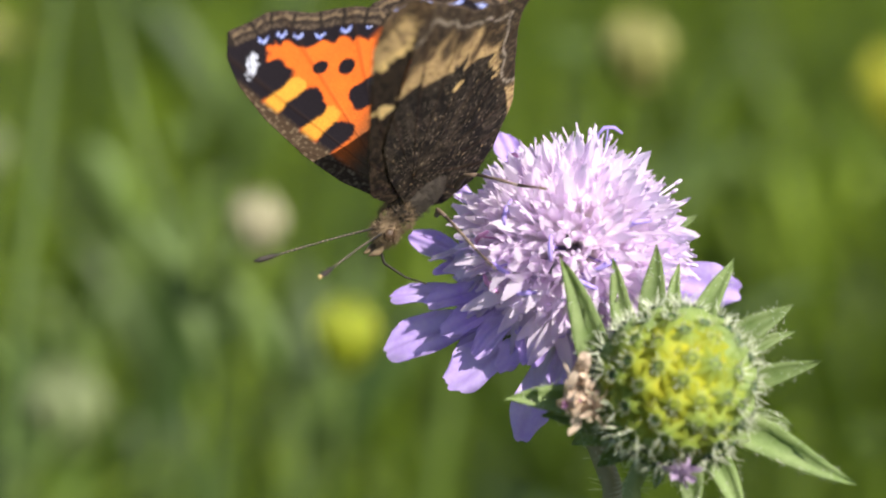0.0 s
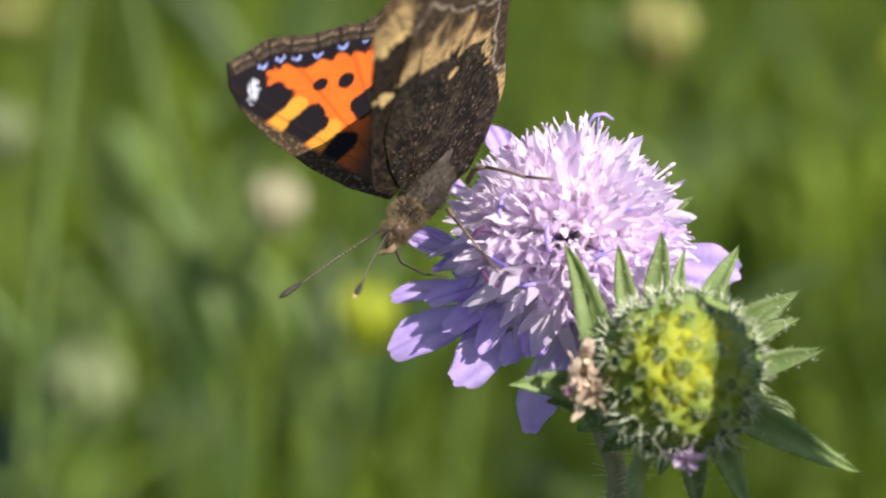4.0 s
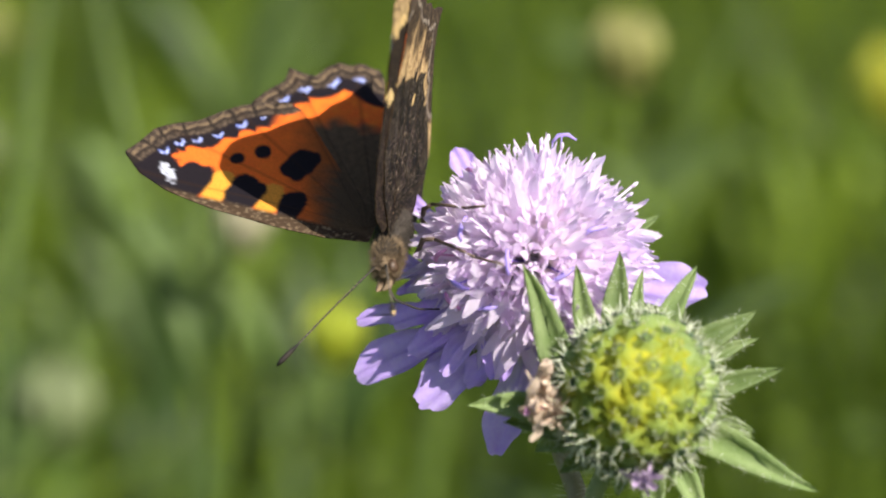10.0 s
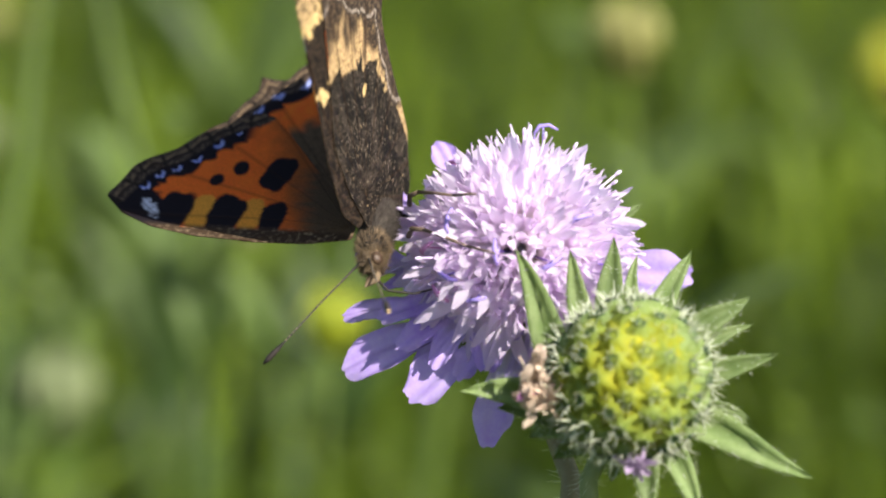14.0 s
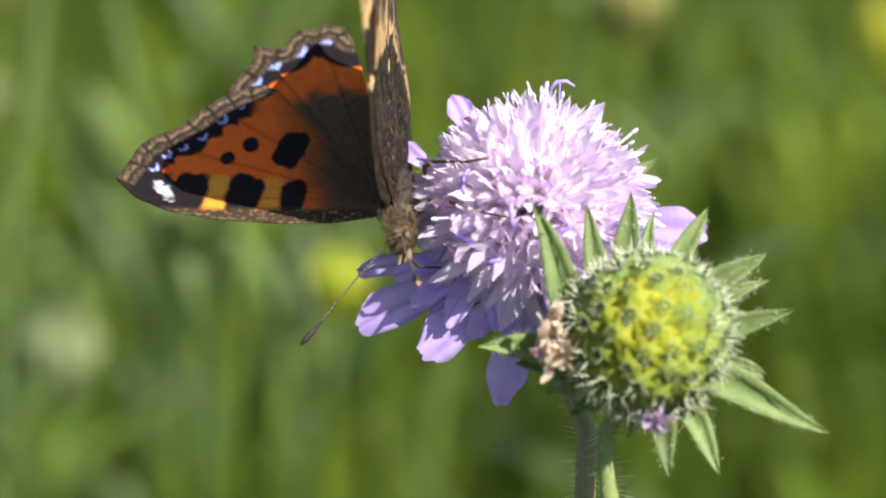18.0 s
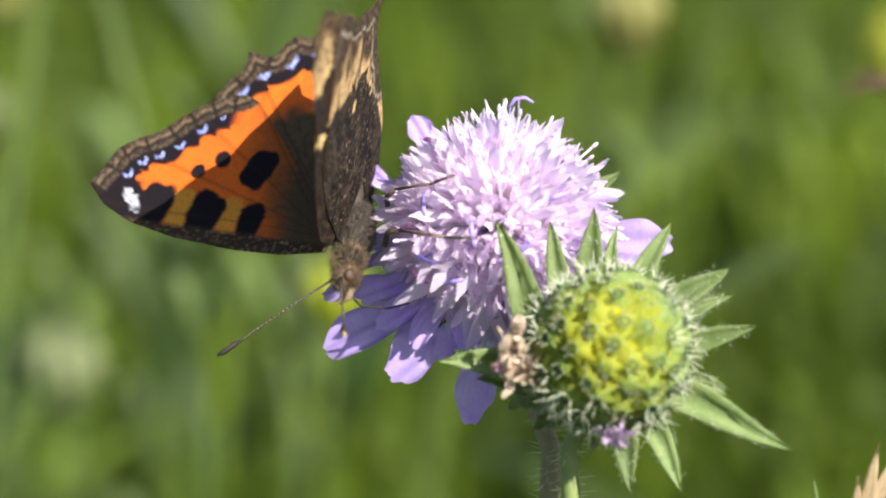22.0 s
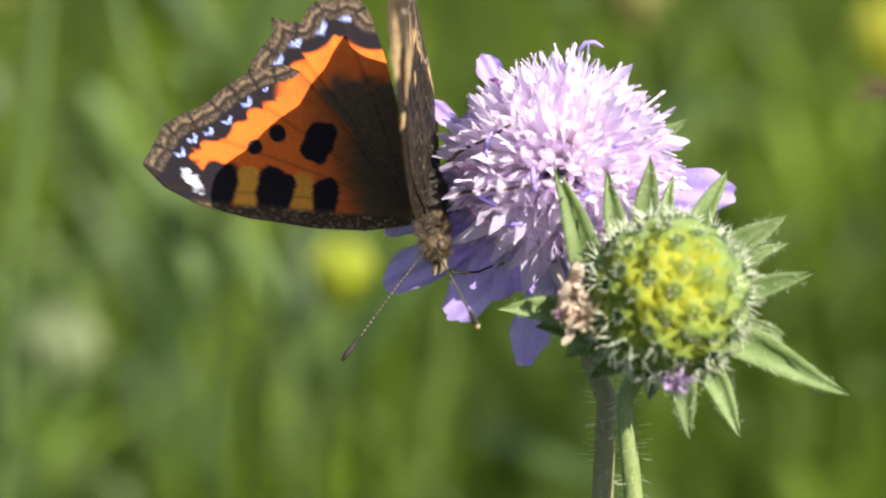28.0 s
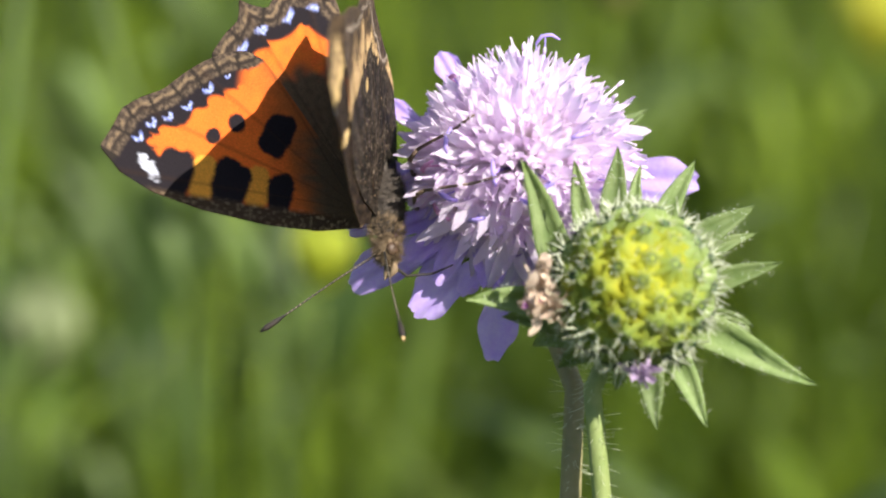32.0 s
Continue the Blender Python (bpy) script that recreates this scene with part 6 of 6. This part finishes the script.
    walk(legs["hind"], [
    (0, pose(-0.00700, 0.00180, -0.00380, 0.00, -13.97, 108.48)), (1, pose(-0.00700, 0.00180, -0.00380, 0.00, -12.92, 106.25)),
    (1.5, pose(-0.00700, 0.00180, -0.00380, 0.00, -13.05, 99.96)), (2, pose(-0.00700, 0.00180, -0.00380, 0.00, -9.34, 98.47)),
    (2.5, pose(-0.00700, 0.00180, -0.00380, 0.00, -6.26, 98.73)), (3, pose(-0.00700, 0.00180, -0.00380, 0.00, -1.09, 101.66)),
    (4, pose(-0.00700, 0.00180, -0.00380, 0.00, 3.80, 102.91)), (4.5, pose(-0.00700, 0.00180, -0.00380, 0.00, 2.33, 105.06)),
    (6.5, pose(-0.00700, 0.00180, -0.00380, 0.00, -0.32, 99.96)), (7, pose(-0.00700, 0.00180, -0.00380, 0.00, -11.30, 85.12)),
    (8, pose(-0.00700, 0.00180, -0.00380, 0.00, -11.30, 72.80)), (9, pose(-0.00700, 0.00180, -0.00380, 0.00, -9.04, 71.31)),
    (9.5, pose(-0.00700, 0.00180, -0.00380, 0.00, -13.08, 69.67)), (10, pose(-0.00700, 0.00180, -0.00380, 0.00, -22.23, 67.43)),
    (10.5, pose(-0.00700, 0.00180, -0.00380, 0.00, -19.77, 63.32)), (11, pose(-0.00700, 0.00180, -0.00380, 0.00, -18.46, 66.03)),
    (12, pose(-0.00700, 0.00180, -0.00380, 0.00, -11.64, 70.44)), (13, pose(-0.00700, 0.00180, -0.00380, 0.00, -13.45, 68.35)),
    (13.5, pose(-0.00700, 0.00180, -0.00380, 0.00, -5.26, 70.02)), (15.5, pose(-0.00700, 0.00180, -0.00380, 0.00, -13.55, 66.27)),
    (16, pose(-0.00700, 0.00180, -0.00380, 0.00, -13.42, 65.15)), (17, pose(-0.00700, 0.00180, -0.00380, 0.00, -13.43, 67.49)),
    (17.5, pose(-0.00700, 0.00180, -0.00380, 0.00, -17.08, 69.33)), (18, pose(-0.00700, 0.00180, -0.00380, 0.00, -17.96, 68.65)),
    (19, pose(-0.00700, 0.00180, -0.00380, 0.00, -20.79, 69.59)), (20, pose(-0.00700, 0.00180, -0.00380, 0.00, -22.02, 76.88)),
    (21, pose(-0.00700, 0.00180, -0.00380, 0.00, -21.01, 79.40)), (22, pose(-0.00700, 0.00180, -0.00380, 0.00, -11.30, 91.40)),
    (23, pose(-0.00700, 0.00180, -0.00380, 0.00, -11.78, 87.07)), (24, pose(-0.00700, 0.00180, -0.00380, 0.00, -18.95, 86.46)),
    (24.5, pose(-0.00700, 0.00180, -0.00380, 0.00, -22.43, 90.87)), (25, pose(-0.00700, 0.00180, -0.00380, 0.00, -26.18, 92.05)),
    (25.5, pose(-0.00700, 0.00180, -0.00380, 0.00, -23.94, 90.66)), (27.5, pose(-0.00700, 0.00180, -0.00380, 0.00, -25.25, 96.11)),
    (28, pose(-0.00700, 0.00180, -0.00380, 0.00, -27.96, 91.46)), (28.5, pose(-0.00700, 0.00180, -0.00380, 0.00, -28.82, 90.70)),
    (29, pose(-0.00700, 0.00180, -0.00380, 0.00, -30.13, 96.21)), (30, pose(-0.00700, 0.00180, -0.00380, 0.00, -28.94, 94.38)),
    (31, pose(-0.00700, 0.00180, -0.00380, 0.00, -24.21, 97.23)), (31.5, pose(-0.00700, 0.00180, -0.00380, 0.00, -20.28, 98.86)),
    (32, pose(-0.00700, 0.00180, -0.00380, 0.00, -17.49, 102.86)),
])
    walk(legs["mid"], [
    (0, pose(-0.00380, 0.00180, -0.00460, 0.00, -13.75, 80.05)), (1, pose(-0.00380, 0.00180, -0.00460, 0.00, -12.81, 77.82)),
    (1.5, pose(-0.00380, 0.00180, -0.00460, 0.00, -13.47, 70.53)), (2, pose(-0.00380, 0.00180, -0.00460, 0.00, -10.06, 69.00)),
    (2.5, pose(-0.00380, 0.00180, -0.00460, 0.00, -4.24, 68.45)), (3, pose(-0.00380, 0.00180, -0.00460, 0.00, 2.43, 70.46)),
    (4, pose(-0.00380, 0.00180, -0.00460, 0.00, 5.65, 70.23)), (4.5, pose(-0.00380, 0.00180, -0.00460, 0.00, 7.10, 72.58)),
    (6.5, pose(-0.00380, 0.00180, -0.00460, 0.00, 13.11, 85.05)), (7, pose(-0.00380, 0.00180, -0.00460, 0.00, 3.03, 76.14)),
    (8, pose(-0.00380, 0.00180, -0.00460, 0.00, 2.17, 67.59)), (9, pose(-0.00380, 0.00180, -0.00460, 0.00, 6.71, 70.20)),
    (9.5, pose(-0.00380, 0.00180, -0.00460, 0.00, 0.80, 66.54)), (10, pose(-0.00380, 0.00180, -0.00460, 0.00, -8.90, 62.90)),
    (10.5, pose(-0.00380, 0.00180, -0.00460, 0.00, -8.58, 56.97)), (11, pose(-0.00380, 0.00180, -0.00460, 0.00, -7.48, 58.85)),
    (12, pose(-0.00380, 0.00180, -0.00460, 0.00, -0.96, 62.71)), (13, pose(-0.00380, 0.00180, -0.00460, 0.00, -1.39, 61.31)),
    (13.5, pose(-0.00380, 0.00180, -0.00460, 0.00, 6.56, 63.49)), (15.5, pose(-0.00380, 0.00180, -0.00460, 0.00, -3.76, 57.12)),
    (16, pose(-0.00380, 0.00180, -0.00460, 0.00, -4.32, 55.53)), (17, pose(-0.00380, 0.00180, -0.00460, 0.00, -4.15, 57.84)),
    (17.5, pose(-0.00380, 0.00180, -0.00460, 0.00, -7.97, 59.77)), (18, pose(-0.00380, 0.00180, -0.00460, 0.00, -8.03, 59.95)),
    (19, pose(-0.00380, 0.00180, -0.00460, 0.00, -9.29, 62.52)), (20, pose(-0.00380, 0.00180, -0.00460, 0.00, -10.86, 68.94)),
    (21, pose(-0.00380, 0.00180, -0.00460, 0.00, -9.50, 71.39)), (22, pose(-0.00380, 0.00180, -0.00460, 0.00, -0.15, 81.64)),
    (23, pose(-0.00380, 0.00180, -0.00460, 0.00, -0.37, 77.16)), (24, pose(-0.00380, 0.00180, -0.00460, 0.00, -11.42, 74.35)),
    (24.5, pose(-0.00380, 0.00180, -0.00460, 0.00, -17.49, 76.91)), (25, pose(-0.00380, 0.00180, -0.00460, 0.00, -20.58, 78.23)),
    (25.5, pose(-0.00380, 0.00180, -0.00460, 0.00, -17.42, 77.21)), (27.5, pose(-0.00380, 0.00180, -0.00460, 0.00, -20.02, 81.40)),
    (28, pose(-0.00380, 0.00180, -0.00460, 0.00, -22.17, 77.19)), (28.5, pose(-0.00380, 0.00180, -0.00460, 0.00, -22.11, 76.97)),
    (29, pose(-0.00380, 0.00180, -0.00460, 0.00, -24.31, 81.72)), (30, pose(-0.00380, 0.00180, -0.00460, 0.00, -22.74, 80.55)),
    (31, pose(-0.00380, 0.00180, -0.00460, 0.00, -16.40, 84.11)), (31.5, pose(-0.00380, 0.00180, -0.00460, 0.00, -14.46, 84.38)),
    (32, pose(-0.00380, 0.00180, -0.00460, 0.00, -11.97, 88.16)),
])
    walk(dry, [
    (0, pose(0.0608, 0.0724, 0.5082)), (10, pose(0.0644, 0.0719, 0.5069)),
    (15.5, pose(0.0604, 0.0719, 0.5038)), (16, pose(0.0609, 0.0716, 0.5033)),
    (17.5, pose(0.0604, 0.0720, 0.5000)), (20, pose(0.0589, 0.0725, 0.5024)),
    (21, pose(0.0593, 0.0724, 0.5020)), (23, pose(0.0553, 0.0725, 0.5020)),
    (23.5, pose(0.0566, 0.0727, 0.5035)), (25, pose(0.0556, 0.0724, 0.5005)),
    (27.5, pose(0.0543, 0.0699, 0.4954)), (28, pose(0.0544, 0.0698, 0.4968)),
    (29, pose(0.0686, 0.0692, 0.5004)), (30, pose(0.0599, 0.0698, 0.5008)),
    (30.5, pose(0.0635, 0.0704, 0.5035)), (32, pose(0.0648, 0.0705, 0.4992)),
])
    walk(straw, [
    (0, pose(0.0465, -0.0244, 0.4791)), (2, pose(0.0495, -0.0242, 0.4816)),
    (3, pose(0.0388, -0.0238, 0.4811)), (4, pose(0.0411, -0.0240, 0.4789)),
    (6, pose(0.0451, -0.0240, 0.4783)), (11.5, pose(0.0539, -0.0251, 0.4798)),
    (13, pose(0.0442, -0.0248, 0.4798)), (14, pose(0.0466, -0.0246, 0.4787)),
    (15.5, pose(0.0515, -0.0242, 0.4799)), (18.5, pose(0.0503, -0.0252, 0.4746)),
    (19.5, pose(0.0450, -0.0243, 0.4794)), (20, pose(0.0421, -0.0242, 0.4796)),
    (21, pose(0.0437, -0.0240, 0.4795)), (22, pose(0.0412, -0.0234, 0.4812)),
    (23, pose(0.0440, -0.0237, 0.4797)), (24, pose(0.0497, -0.0245, 0.4761)),
    (25, pose(0.0476, -0.0247, 0.4736)), (32, pose(0.0516, -0.0270, 0.4703)),
])
    # the added blade moves in and out to shade the seed head
    walk(sway, [(t, pose(0.054 + x, -0.058, 0)) for t, x in ((0, 0.034), (2.3, 0.032), (2.8, 0.000), (3.6, 0.000), (4.3, 0.012), (5.2, 0.034), (10.3, 0.034), (11.2, 0.010), (12.2, 0.008), (13.2, 0.008), (14.2, 0.03), (15, 0.036), (32, 0.034))])


motions()
